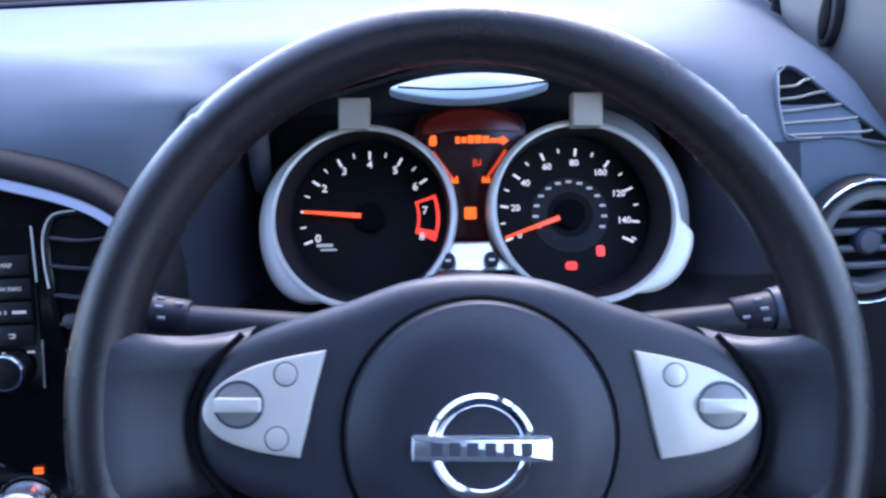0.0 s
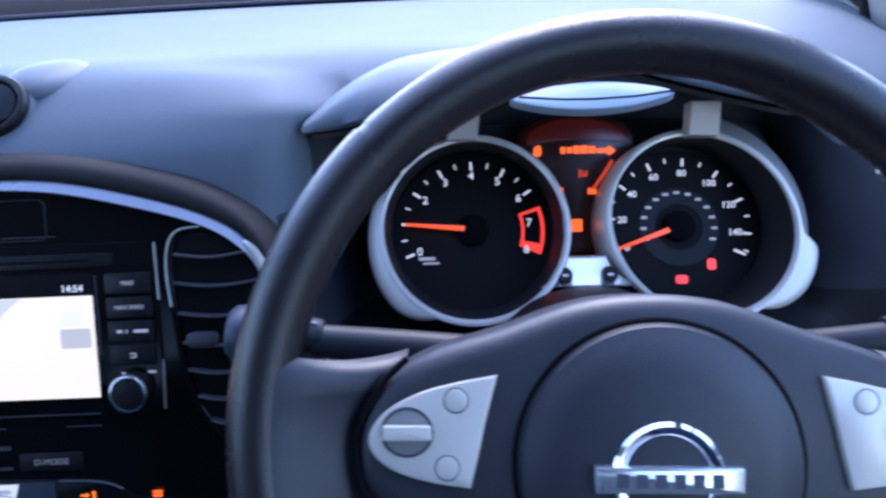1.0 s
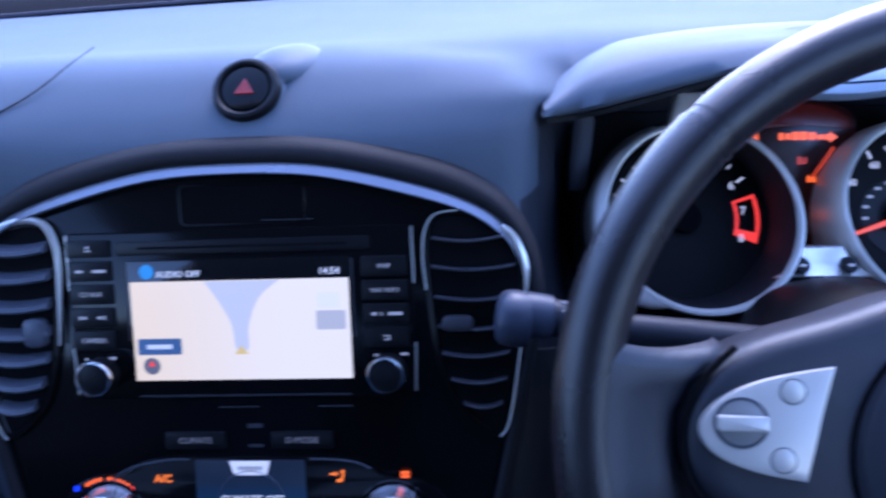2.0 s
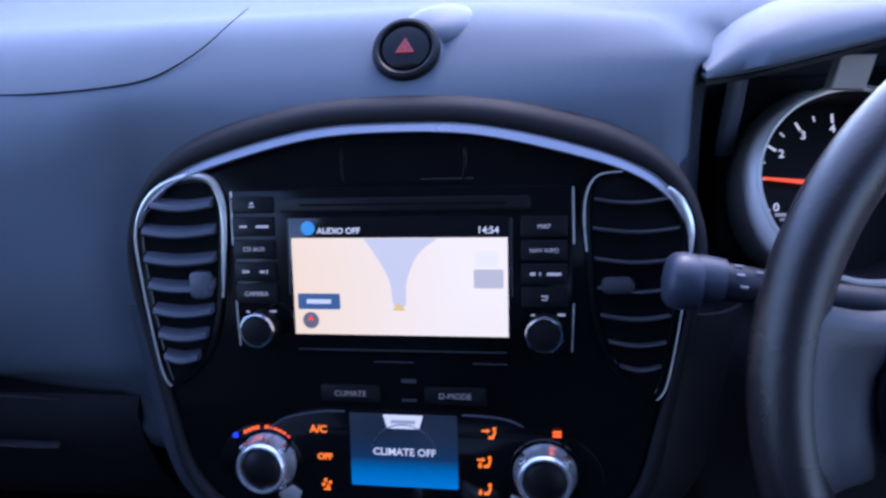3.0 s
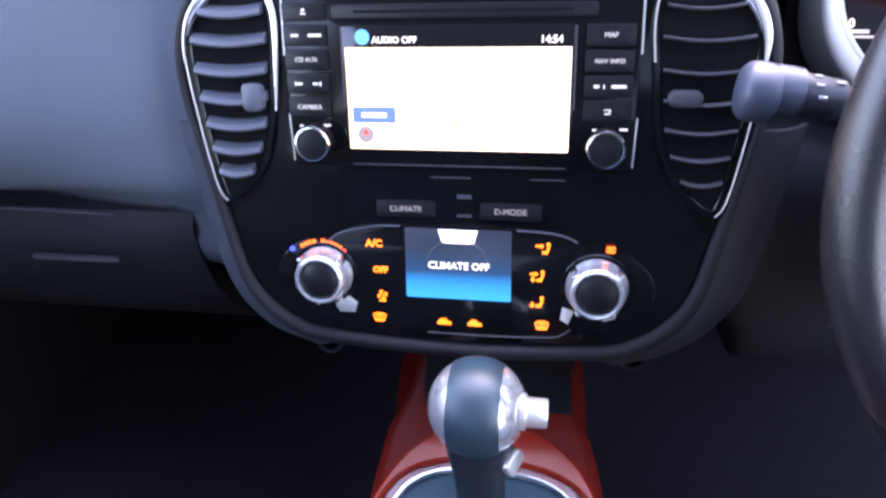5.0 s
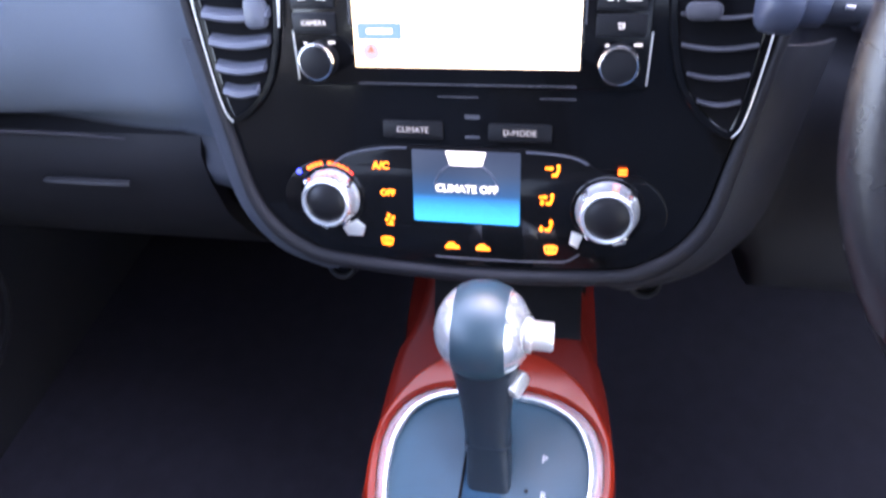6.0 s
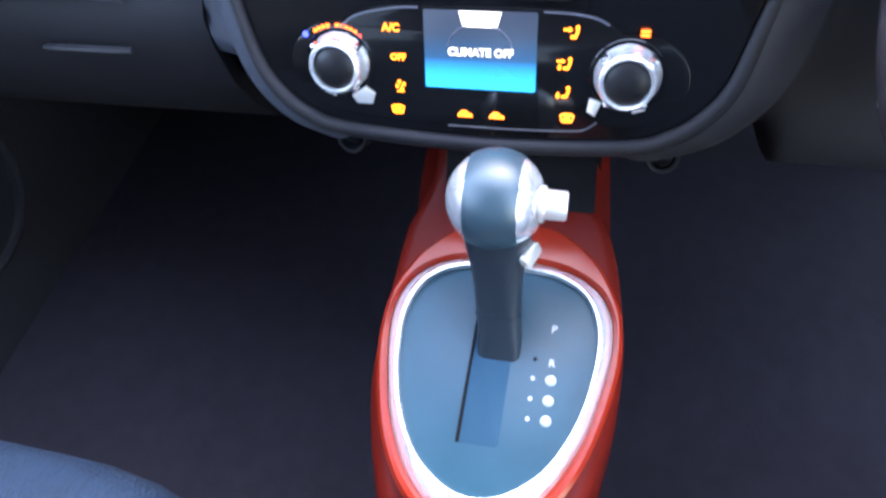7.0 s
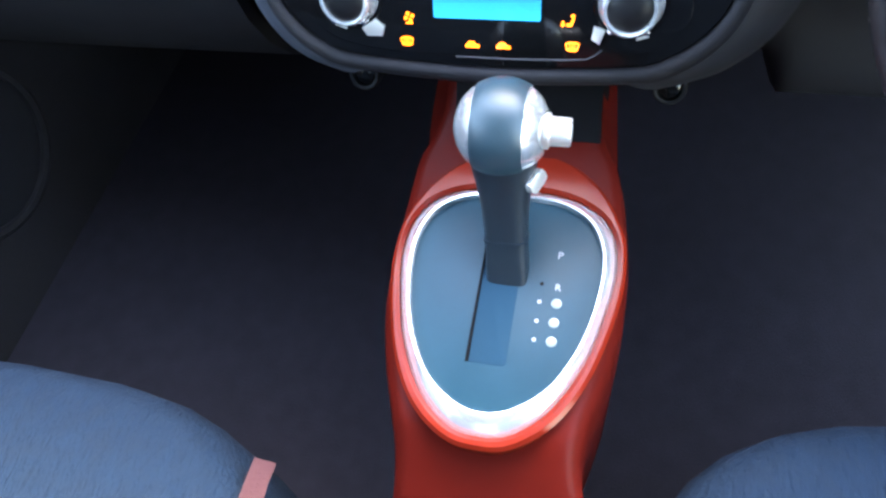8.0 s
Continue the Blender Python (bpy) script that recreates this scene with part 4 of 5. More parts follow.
for x, y in ((-0.122, 0.008), (0.118, 0.012)):
    s = thing("power_socket", leaned(x, y, 0.405, 25), "small round black power socket", "socket")
    part("collar", lathe([(13, -10), (13, 2), (11.5, 3.4), (9.5, 3.0), (9.0, -6)], 32), BUTTON, s)
    part("plug", lathe([(8.8, -8), (8.8, 0.5), (7.5, 1.5), (0.4, 1.8)], 32), GLOSS, s)

# ---- instrument cluster ----
CM = leaned(0.356, 0.135, 0.63, 25, -1.0)
clu = thing("instrument_cluster", CM, "twin round dials in silver tubes with an orange display", "instrument cluster")
part("backplate", slab(rect(0, 8, 300, 140, 30), -12, -4, 2), LOWER, clu)
RINGZ = 61


def tilted(bm):
    """Leans the mouth of the dial tubes: the lower edge comes out, the upper one goes back."""
    for q in bm.verts:
        q.co.z -= 0.36 * q.co.y * max(0.0, q.co.z) / (RINGZ * 0.001)
    return bm


def dial(cx):
    f = part("dial_face", lathe([(58, -2), (58, 0), (0.3, 0)], 64, cx, 0), DIAL, clu, "black dial face")
    part("tube", tilted(lathe([(57.5, -3), (59.2, RINGZ - 8), (60.2, RINGZ - 1)], 64, cx, 0, caps=False)), LOWER, clu, "dark inner tube")
    a = lathe([(59.6, RINGZ - 3), (60.0, RINGZ), (61.2, RINGZ + 1.2), (63.0, RINGZ + 0.8), (64.2, RINGZ - 1.2), (64.8, RINGZ - 6), (65.0, 10)], 72, cx, 0, caps=False)
    part("bezel", tilted(a), BEZEL, clu, "satin silver bezel tube")
    if cx < 0:
        arc, flare = [112 + 4 * k for k in range(24)], ((64.4, RINGZ - 2), (65.8, RINGZ - 5), (67.0, RINGZ - 14), (68, RINGZ - 28), (69, 8))
    else:
        arc, flare = [76 - 4 * k for k in range(29)], ((64.4, RINGZ - 3), (68, RINGZ - 6), (73, RINGZ - 13), (78, RINGZ - 22), (80, 8))
    shell = sheet([[((cx + r1 * math.cos(radians(a1))) * 0.001, r1 * math.sin(radians(a1)) * 0.001, z1 * 0.001) for a1 in arc] for r1, z1 in flare])
    # Left shell is painted brighter than the right, in place of caught light.
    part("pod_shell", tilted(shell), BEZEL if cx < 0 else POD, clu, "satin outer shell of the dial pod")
    return f


L, R = -75.5, 75.5
faceL = dial(L)
faceR = dial(R)
part("bridge", tilted(slab([(-16.5, -21), (10.5, -21), (14, -30), (27, -41), (-33, -41), (-20, -30)], 20, RINGZ - 3, 2)), SATIN, clu, "silver bridge between the dials")
for x in (-18.2, 10.8):
    b = part("trip_button", tilted(lathe([(5.2, RINGZ - 5), (5.2, RINGZ - 1), (4.4, RINGZ + 0.6), (0.3, RINGZ + 0.8)], 24, x, -33)), BUTTON, clu, "round black trip button")
    part("button_mark", tilted(bars([(x, -33, 3.6, 1.6)], RINGZ + 0.9, 0.2)), GREYL, b)
for cx, s in ((L, 1), (R, -1)):
    top, base = (((-90.3, 79.4), (-69.6, 79.0)), ((-92.5, 60.0), (-71.3, 59.5))) if s > 0 else (((69.4, 79.6), (89.7, 79.2)), ((71.1, 58.6), (92.0, 58.1)))
    bm = bmesh.new()
    rings(bm, [[(x * 0.001, y * 0.001, z * 0.001) for x, y, z in ((base[0][0] + d, base[0][1], 48 - e), (base[1][0] - d, base[1][1], 48 - e), (top[1][0] - d, top[1][1] - d, 60 - e), (top[0][0] + d, top[0][1] - d, 60 - e))] for d, e in ((0, 14), (0, 1.2), (1.0, 0))])
    part("clip", bm, BEZEL, clu, "square silver clip")
    # the bezel broadens into a smooth foot on its outer side
    if s > 0:
        reach = spline([(128, 64.5, 0), (145, 67, 0), (165, 69.5, 0), (190, 71.5, 0), (212, 74, 0), (226, 74.5, 0), (237, 71, 0), (246, 65, 0)], 5)
    else:
        reach = spline([(356, 64.5, 0), (352, 66, 0), (349, 70.5, 0), (346, 74.5, 0), (342, 76, 0), (332, 76.5, 0), (320, 75.5, 0), (308, 71.5, 0), (298, 65, 0)], 5)
    rows = []
    for p in reach:
        c, q = math.cos(radians(p.x)), math.sin(radians(p.x))
        w = max(0.0, p.y - 64)
        rows.append([((cx + r1 * c) * 0.001, r1 * q * 0.001, z1 * 0.001) for r1, z1 in ((63.2, RINGZ + 0.4), (64 + 0.3 * w, RINGZ - 0.2), (64 + 0.75 * w, RINGZ - 1.6), (64 + 0.95 * w, RINGZ - 3.4), (64 + w, RINGZ - 6), (64.4 + w, 12))])
    part("foot", tilted(sheet(rows)), BEZEL, clu, "broad silver foot of the bezel", smooth=70)


def tick(parent, cx, a, r0, r1, w, m=None, z=0.15):
    c, s = math.cos(radians(a)), math.sin(radians(a))
    pts = [(cx + r * c - q * s, r * s + q * c) for r, q in ((r0, -w), (r1, -w), (r1, w), (r0, w))]
    return part("tick", slab(pts, z, z + 0.3), m or WHITEL, parent)


# rev counter: 0 to 8
A0, STEP = 201.2, -27.8
for i in range(17):
    a = A0 + STEP * i / 2
    if i <= 12:
        tick(faceL, L, a, 45.5 if i % 2 == 0 else 48, 52, 0.85 if i % 2 == 0 else 0.5)
for i in range(9):
    a = A0 + STEP * i
    if i != 1:
        part("numeral", words(str(i), 8.2, L + 41.3 * math.cos(radians(a)), 41.3 * math.sin(radians(a)), 0.2, bold=0.12), WHITEL, faceL)
zone = circle(L, 0, 52, 12, A0 + STEP * 6.55, A0 + STEP * 8.0) + list(reversed(circle(L, 0, 35.5, 12, A0 + STEP * 6.55, A0 + STEP * 7.95)))
zin = circle(L, 0, 49.5, 12, A0 + STEP * 6.65, A0 + STEP * 7.7) + list(reversed(circle(L, 0, 37.5, 12, A0 + STEP * 6.65, A0 + STEP * 7.7)))
part("red_zone", frame_slab(zone, zin, 0.1, 0.35), REDL, faceL, "red outlined zone")
part("small_writing", bars([(-109, -20, 12, 2.4), (-106, -23.4, 12, 1.6)], 0.15), GREYL, faceL)


def needle(parent, cx, a, r0, r1):
    c, s = math.cos(radians(a)), math.sin(radians(a))
    pts = [(cx + r * c - q * s, r * s + q * c) for r, q in ((r0, -1.9), (r1, -0.9), (r1, 0.9), (r0, 1.9))]
    part("needle", slab(pts, 5, 6.4, 0.4), NEEDLE, parent, "glowing orange needle")
    part("needle_hub", lathe([(11, 1), (11, 5.0), (10, 5.8), (0.3, 6.2)], 40, cx, 0), HOLE, parent, "black needle hub")


needle(faceL, L, 174.5, 6, 49)
faceL.matrix_local = pose(L * 0.001 + 0.00035, -0.0015, 0.013, -11.3) @ pose(-L * 0.001, 0, 0)
# speedometer
part("inner_ring", frame_slab(circle(R, 0, 29, 48), circle(R, 0, 17, 48), 0.1, 0.8, 0.2), DIAL_GREY, faceR, "grey inner scale")
B0, BSTEP = 201.1, -29.75
for i in range(16):
    a = B0 + BSTEP * i / 2
    big = i % 2 == 0
    tick(faceR, R, a, 46.0 if big else 48.5, 52, 0.85 if big else 0.6)
for i, txt in enumerate(("0", "20", "40", "60", "80", "100", "120", "140")):
    a = B0 + BSTEP * i
    part("numeral", words(txt, 6.8, R + 40.6 * math.cos(radians(a)), 40.6 * math.sin(radians(a)), 0.2, bold=0.1), WHITEL, faceR)
for i in range(13):
    a = 200 - i * 18.5
    part("inner_mark", bars([(R + 25.5 * math.cos(radians(a)), 25.5 * math.sin(radians(a)), 4.2, 2.0)], 0.85, 0.15), GREYL, faceR)
tick(faceR, R, -25, 42, 51, 0.9)
needle(faceR, R, 199.5, 9, 52)
faceR.matrix_local = pose(R * 0.001 - 0.0018, -0.0025, 0.013, -11.3) @ pose(-R * 0.001, 0, 0)
part("warning_lamp", slab(rect(R - 0.9, -38.4, 8.6, 6.2, 2), 0.2, 0.6), REDL, faceR, "red lit warning lamp")
part("warning_lamp", slab(rect(R + 21.2, -27.8, 6.2, 8.2, 2), 0.2, 0.6), REDL, faceR, "red lit warning lamp")
# display between the dials
glassy = [(p.x, p.y) for p in spline([(-13, -20, 0), (-13.5, 0, 0), (-18.5, 24, 0), (-28, 40, 0), (-41, 56, 0), (-36, 72, 0), (-14, 80, 0), (14, 80, 0), (38, 72, 0), (42, 56, 0), (28, 40, 0), (18.5, 24, 0), (13.5, 0, 0), (13, -20, 0)], 4)]
dsp = part("display", slab(glassy, 0, 6, 1), glow("display_dark_red", (0.10, 0.008, 0.003), 0.05, (0.01, 0.004, 0.004)), clu, "dark glowing display")
upper = [(p.x, p.y) for p in spline([(-33, 60, 0), (-31, 69, 0), (-13, 77, 0), (14, 77, 0), (34, 69, 0), (37, 60, 0), (14, 62, 0), (-12, 62, 0)], 4, True)]
part("display_glow", slab(upper, 5.6, 6.2, 0.3), glow("display_red_glow", (0.14, 0.014, 0.007), 0.24, (0.01, 0.004, 0.004)), dsp, "dull red lit upper field")
for x, y, w, h in ((-7.5, 56, 3.4, 5.0), (-2.8, 56, 3.8, 4.4), (2.2, 56.3, 4.6, 5.8), (7.6, 56.3, 5.0, 5.8), (13.4, 56, 5.2, 5.2), (19.4, 55.2, 5.4, 3.4)):
    part("display_sign", slab(rect(x - 1, y - 1, w, h, 0.6), 6.1, 6.4), ORANGE, dsp, "orange lit sign")
part("display_arrow", slab([(21.5, 56.2), (24.5, 56.2), (24.5, 58.0), (29.5, 54.0), (24.5, 50.2), (24.5, 52.0), (21.5, 52.0)], 6.1, 6.4), ORANGE, dsp, "orange lit arrow")
for sgn in (-1, 1):
    part("level_gauge", sweep([(sgn * 27, 47, 6.3), (sgn * 21, 38, 6.3), (sgn * 15.5, 30.5, 6.3), (sgn * 12, 26, 6.3)], 0.75 if sgn < 0 else 1.1, 6, flat=0.4), DIM_ORANGE, dsp, "slanted orange gauge")
    bm = bars([(sgn * 11.8, 24.5, 6.0, 3.2), (sgn * 11.8 - 1.8, 26.6, 1.6, 2.0), (sgn * 11.8 + 1.9, 26.9, 1.6, 2.6)], 6.1)
    part("gauge_foot", bm, ORANGE, dsp)
part("gauge_sign", blob_icon(0, 0, 6, 8), ORANGE, dsp).location = (-0.027, 0.055, 0.004)
part("trip_count", bars([(3.2, 38, 1.3, 6.0), (6.6, 36.4, 4.0, 1.2), (5.2, 38.4, 1.2, 3.6), (8.0, 38.4, 1.2, 3.6)], 6.1), DIM_ORANGE, dsp)
part("gear_sign", slab(rect(-0.3, 0.5, 9.0, 9.0, 1.2), 6.1, 6.4), ORANGE, dsp, "orange lit square")
dsp.location = (0, 0, 0.008)

# ---- steering wheel ----
WM = leaned(0.3424, -0.1175, 0.6464, 28.1, -2.4)
wheel = thing("steering_wheel", WM, "black leather steering wheel with silver switch pads", "steering wheel")
RM, RT, RV = 160.3, 13.7, 4.0


def rim_point(a):
    """The rim is a hair taller than a circle in its upper half."""
    return (RM * math.cos(radians(a)), (RM + RV * max(0.0, math.sin(radians(a)))) * math.sin(radians(a)), 0)


def arc_bar(a0, a1, rt, n=40):
    return sweep([rim_point(a0 + (a1 - a0) * i / n) for i in range(n + 1)], rt, 24, flat=1.15)


part("rim", arc_bar(47.5, 132.5, RT - 0.5), LEATHER, wheel, "smooth leather upper rim")
part("rim", arc_bar(134, 226, RT), LEATHER, wheel, "leather side of the rim")
part("rim", arc_bar(-46, 46, RT), LEATHER, wheel, "leather side of the rim")
part("rim", arc_bar(227, 313, RT - 0.5), LEATHER, wheel, "leather lower rim")
for a in (46.7, 133.3, 226.5, 313.5):
    part("rim_joint", arc_bar(a - 0.8, a + 0.8, RT - 0.9, 2), LEATHER, wheel, "narrow groove between the rim pieces")
HX = 5
hub_half = [(0, 57), (30, 54), (62, 43), (98, 31), (117, 17), (126, -3), (122, -26), (104, -41), (72, -52), (52, -75), (36, -100), (0, -108)]
hub = [(p.x + HX, p.y) for p in spline([(x, y, 0) for x, y in mirrored(hub_half)], 5, True)]
bm = bmesh.new()
rings(bm, [[(x * 0.001, y * 0.001, z * 0.001) for x, y in (inset(hub, d) if d else hub)] for d, z in ((0, -34), (0, -9), (0.5, -6), (1.6, -3.4), (3.6, -1.0), (6.2, 0.6), (9.5, 1.6), (13, 2.0))])
part("hub_cover", bm, HUB, wheel, "grained black hub cover", smooth=60)
part("airbag_cover", slab(circle(HX, -13, 58.5, 72), -5, 9, 6, dome=5), HUB, wheel, "round padded airbag cover")
part("cover_gap", frame_slab(circle(HX, -13, 60.5, 72), circle(HX, -13, 58, 72), 0, 3.0, 0.8), HOLE, wheel)
for sgn in (-1, 1):
    # the thumb rest runs in one sweep from the hub up onto the rim
    rest = []
    for v, drop in ((32, 16), (30.5, 8), (28, 2.5), (24, 0), (14, 0), (2, 0), (-12, 0), (-24, 0), (-34, 1), (-41, 5), (-45, 14)):
        xr = math.sqrt((RM - 7) ** 2 - v ** 2)
        xh = 105 if v > 24 else 105 + 20.5 * math.sin(math.pi / 2 * min(1.0, (24 - v) / 27)) - 0.10 * max(0, -10 - v)
        rest.append([((sgn * (xh + (xr - xh) * u) + HX * (1 - u)) * 0.001, (v - 3.5 * math.sin(math.pi * u) * (v > 20)) * 0.001, (z - drop * (1.0 - 0.6 * u)) * 0.001) for u, z in ((0, -13.0), (0.07, -7.0), (0.16, -4.0), (0.34, -1.0), (0.52, 3.0), (0.70, 7.5), (0.85, 11.2), (1.0, 13.2))])
    part("thumb_rest", sheet(rest), HUB, wheel, "padded thumb rest", smooth=70)
    gap = spline([(sgn * x + HX, v, -1.0) for x, v in ((104, 30), (116, 17), (125, -3), (122, -25), (108, -42))], 6)
    part("rest_gap", sweep(gap, 1.5, 8), HOLE, wheel, "dark gap between hub and thumb rest")
    pad = [(HX + sgn * p.x, p.y) for p in spline([(66.5, 23.6, 0), (82, 20.8, 0), (98.5, 16.3, 0), (112, 9, 0), (119, 0, 0), (118, -8, 0), (110, -15, 0), (95, -20, 0), (77.5, -22.6, 0)], 4) ] + [(HX + sgn * p.x, p.y) for p in spline([(77.5, -22.6, 0), (74, -8, 0), (71.5, 4, 0), (66.5, 23.6, 0)], 3)[1:-1]]
    sp = part("switch_pad", slab(pad, 0, 5.0, 1.4), BEZEL, wheel, "satin silver switch pad")
    part("rocker_well", slab([(HX + sgn * 103.5 + 11 * math.cos(t), 0.5 + 10.5 * math.sin(t)) for t in [2 * math.pi * i / 40 for i in range(40)]], 4.0, 5.6, 0.5), POD, sp, "round rocker well")
    part("rocker", slab([(HX + sgn * 103.5 + x, 0.5 + y) for x, y in rect(0, 0, 20, 6.2, 1.2)], 5, 9, 1.0), BEZEL, sp, "raised silver rocker")
    part("rocker_shade", frame_slab([(HX + sgn * 103.5 + 10.8 * math.cos(t), 0.5 + 10.2 * math.sin(t)) for t in [2 * math.pi * i / 40 for i in range(40)]], [(HX + sgn * 103.5 + 9.6 * math.cos(t), 0.5 + 9.0 * math.sin(t)) for t in [2 * math.pi * i / 40 for i in range(40)]], 5.2, 5.8), SLAT, sp)
    for x, y in ((83.5, 13.4), (87, -14.0)) if sgn < 0 else ((83.5, 13.4),):
        part("push_button", slab(circle(HX + sgn * x, y, 4.7, 24), 4, 5.5, 0.3), BEZEL, sp)
        part("button_gap", frame_slab(circle(HX + sgn * x, y, 5.3, 24), circle(HX + sgn * x, y, 4.8, 24), 4, 5.12), SLAT, sp)
    part("lower_arm", slab([(HX + sgn * x, y) for x, y in [(30, -95), (52, -78), (78, -110), (96, -128), (80, -140), (50, -125)]], -20, -4, 4), SATIN, wheel, "silver lower spoke")
em = part("emblem", lathe([(22.6, 12), (22.4, 15.2), (20.8, 16.6), (18.6, 16.4), (17.2, 15), (17.0, 12)], 56, HX, -15.5, caps=False), CHROME, wheel, "chrome ring emblem")
part("emblem_bar", slab(rect(HX, -15.5, 58, 10.5, 1.0), 12, 18, 1.4), KNOB, em, "plain silver bar")
for k in range(6):
    part("emblem_mark", slab(rect(HX - 18.5 + 7.4 * k, -15.5, 4.6, 5.4, 0.5), 17.9, 18.3), SLAT, em, "plain dark block on the bar")

# steering column and stalks
col = thing("steering_column", leaned(0.345, -0.06, 0.61, 28), "black plastic steering column shroud", "steering column")
part("shroud", lathe([(62, -150), (66, -60), (60, -20), (48, 6), (0.5, 8)], 40), BUTTON, col)


def stalk(name, pts, label, m=STALK):
    t = thing(name, pose(0, 0, 0), label, "control stalk", "stalks behind the wheel")
    p = [Vector(q) for q in pts]
    a, b = p
    d = b - a

    def along(u):
        return a + d * u
    facing = Vector((0, -0.72, 0.70))
    up = Vector((0, 0.0008, 0.0024))
    nz = (0, 1, 0)
    part("arm", sweep([along(0), along(0.3), along(0.68)], [0.0105, 0.0098, 0.0084], 16, scale=1.0, normal=nz), STALK_ARM, t, "arm, darkened for shade")
    part("collar", sweep([along(0.64) + up, along(0.65) + up, along(0.785) + up, along(0.79) + up], [0.0078, 0.0088, 0.0100, 0.0094], 24, scale=1.0, normal=nz), STALK_ARM, t, "dark collar with pale marks")
    for u, side in ((0.67, 0.5), (0.725, -0.45), (0.74, 0.15), (0.745, 0.75)):
        f = Matrix.Rotation(side, 3, d) @ facing
        c = along(u) + up + f * (0.0089 + 0.008 * (u - 0.65))
        part("collar_mark", sweep([c - d * 0.014, c + d * 0.014], 0.0011, 8, scale=1.0, normal=nz), STALK_MARK, t, "small pale mark")
    part("grip", sweep([along(0.785) + up, along(0.79) + up, along(0.83) + up, along(0.885) + up], [0.0098, 0.0116, 0.0121, 0.0124], 24, scale=1.0, normal=nz), m, t, "stepped grip behind the knob")
    part("end_knob", sweep([along(0.868), along(0.876), along(0.90), along(0.94), along(0.972), along(0.99), along(1.0)], [0.0122, 0.0141, 0.0148, 0.0150, 0.0142, 0.0118, 0.0060], 28, scale=1.0, normal=nz), m, t, "rounded end knob")
    return t


stalk("wiper_stalk", [(0.285, -0.035, 0.632), (0.146, -0.031, 0.651)], "grey plastic wiper stalk with a rounded end")
stalk("indicator_stalk", [(0.400, -0.035, 0.624), (0.541, -0.034, 0.638)], "grey plastic indicator stalk with a rounded end")

# ---- driver's outer vent and window demister ----
rv = thing("round_vent", leaned(0.622, 0.066, 0.628, 12), "round air vent with a bright rim", "air vent")
part("rim", lathe([(44, -14), (44, 3), (42.5, 5.5), (40.5, 5), (39.5, 2), (39, -12)], 56, caps=False), LOWER, rv, "dark outer rim")
part("chrome_line", sweep([(42.2 * math.cos(radians(a)), 42.2 * math.sin(radians(a)), 5.4) for a in range(0, 360, 6)], 0.9, 8, closed=True), CHROME, rv, "thin bright chrome line")
part("inner_tube", lathe([(38.5, -10), (37.5, 1.5), (35, 5), (31, 6), (29, 4.5), (28, -10)], 56, caps=False), TRIM_GREY, rv, "grey turning ring")
part("duct", lathe([(28.5, -13), (28.5, -10), (0.4, -10)], 40), HOLE, rv)
for h in (-18, -6, 6, 18):
    w = math.sqrt(max(1, 29 ** 2 - h * h))
    part("slat", slab(rect(0, h, 2 * w, 5, 1), -8, -2, 1), SLAT, rv)
part("centre_knob", lathe([(9, -8), (9, 2), (7, 4), (0.3, 4.5)], 32), STALK, rv)
dm = thing("side_demister", leaned(0.585, 0.118, 0.712, 42, -6), "triangular window demister grille with slanted fins", "air vent")
shape = [(p.x, p.y) for p in spline([(-15, 22, 0), (-10, 27, 0), (0, 26, 0), (20, 9, 0), (42, -10, 0), (62, -26, 0), (58, -30, 0), (24, -27, 0), (-4, -31, 0), (-13, -28, 0), (-16, -4, 0)], 3, True)]
part("grille_frame", frame_slab(shape, inset(shape, 2.0), -4, 2.4, 0.8), BROW, dm, "rounded grey frame")
part("grille_back", slab(inset(shape, 1.8), -3.5, -0.9), HOLE, dm)
part("bright_edge", sweep([(-9, 25.5, 2.6), (-14, 20, 2.6), (-15, -4, 2.6), (-12.4, -26, 2.6), (-4, -29.5, 2.6), (12, -28, 2.6)], 0.6, 8), POD, dm, "thin bright edge of the grille")
for i in range(5):
    y = 14 - i * 9.4
    x1 = min(10 + (22 - y) * 0.98, 56)
    part("fin", sweep(spline([(-13, y - 4, 0.5), (-2, y - 2.5, 1.2), (max(4, x1 - 16), y + 2.0, 1.2), (max(8, x1 - 7), y + 4.4, 0.5)], 4), 0.95, 8, flat=1.6), POD, dm)
sail = sheet([[(0.708 - 0.02 * math.sin(u * 3.1), 0.46 - 0.42 * u, 0.66 + (0.24 - 0.185 * u) * v) for v in [j / 6 for j in range(7)]] for u in [i / 10 for i in range(11)]], 0.015)
tagged(part("door_corner_trim", sail, TRIM_GREY), "grey plastic corner trim at the door window", "trim", kind="structure")
tagged(part("corner_seam", sweep([(0.688, 0.46, 0.76), (0.682, 0.385, 0.746), (0.676, 0.363, 0.722), (0.673, 0.32, 0.702), (0.674, 0.271, 0.686), (0.678, 0.22, 0.676), (0.682, 0.15, 0.664)], 0.006, 8, scale=1.0), HOLE), "dark gap between dashboard and door", "trim", kind="structure")
gr = thing("door_speaker", pose(0.668, 0.255, 0.748, 90, 0, -90), "small oval dark tweeter grille", "speaker")
part("grille", slab([(14 * math.cos(t), 26 * math.sin(t)) for t in [2 * math.pi * i / 32 for i in range(32)]], -6, 3, 2), LOWER, gr)
part("grille_core", slab([(8 * math.cos(t), 19 * math.sin(t)) for t in [2 * math.pi * i / 32 for i in range(32)]], 2, 4.5, 1), HOLE, gr)

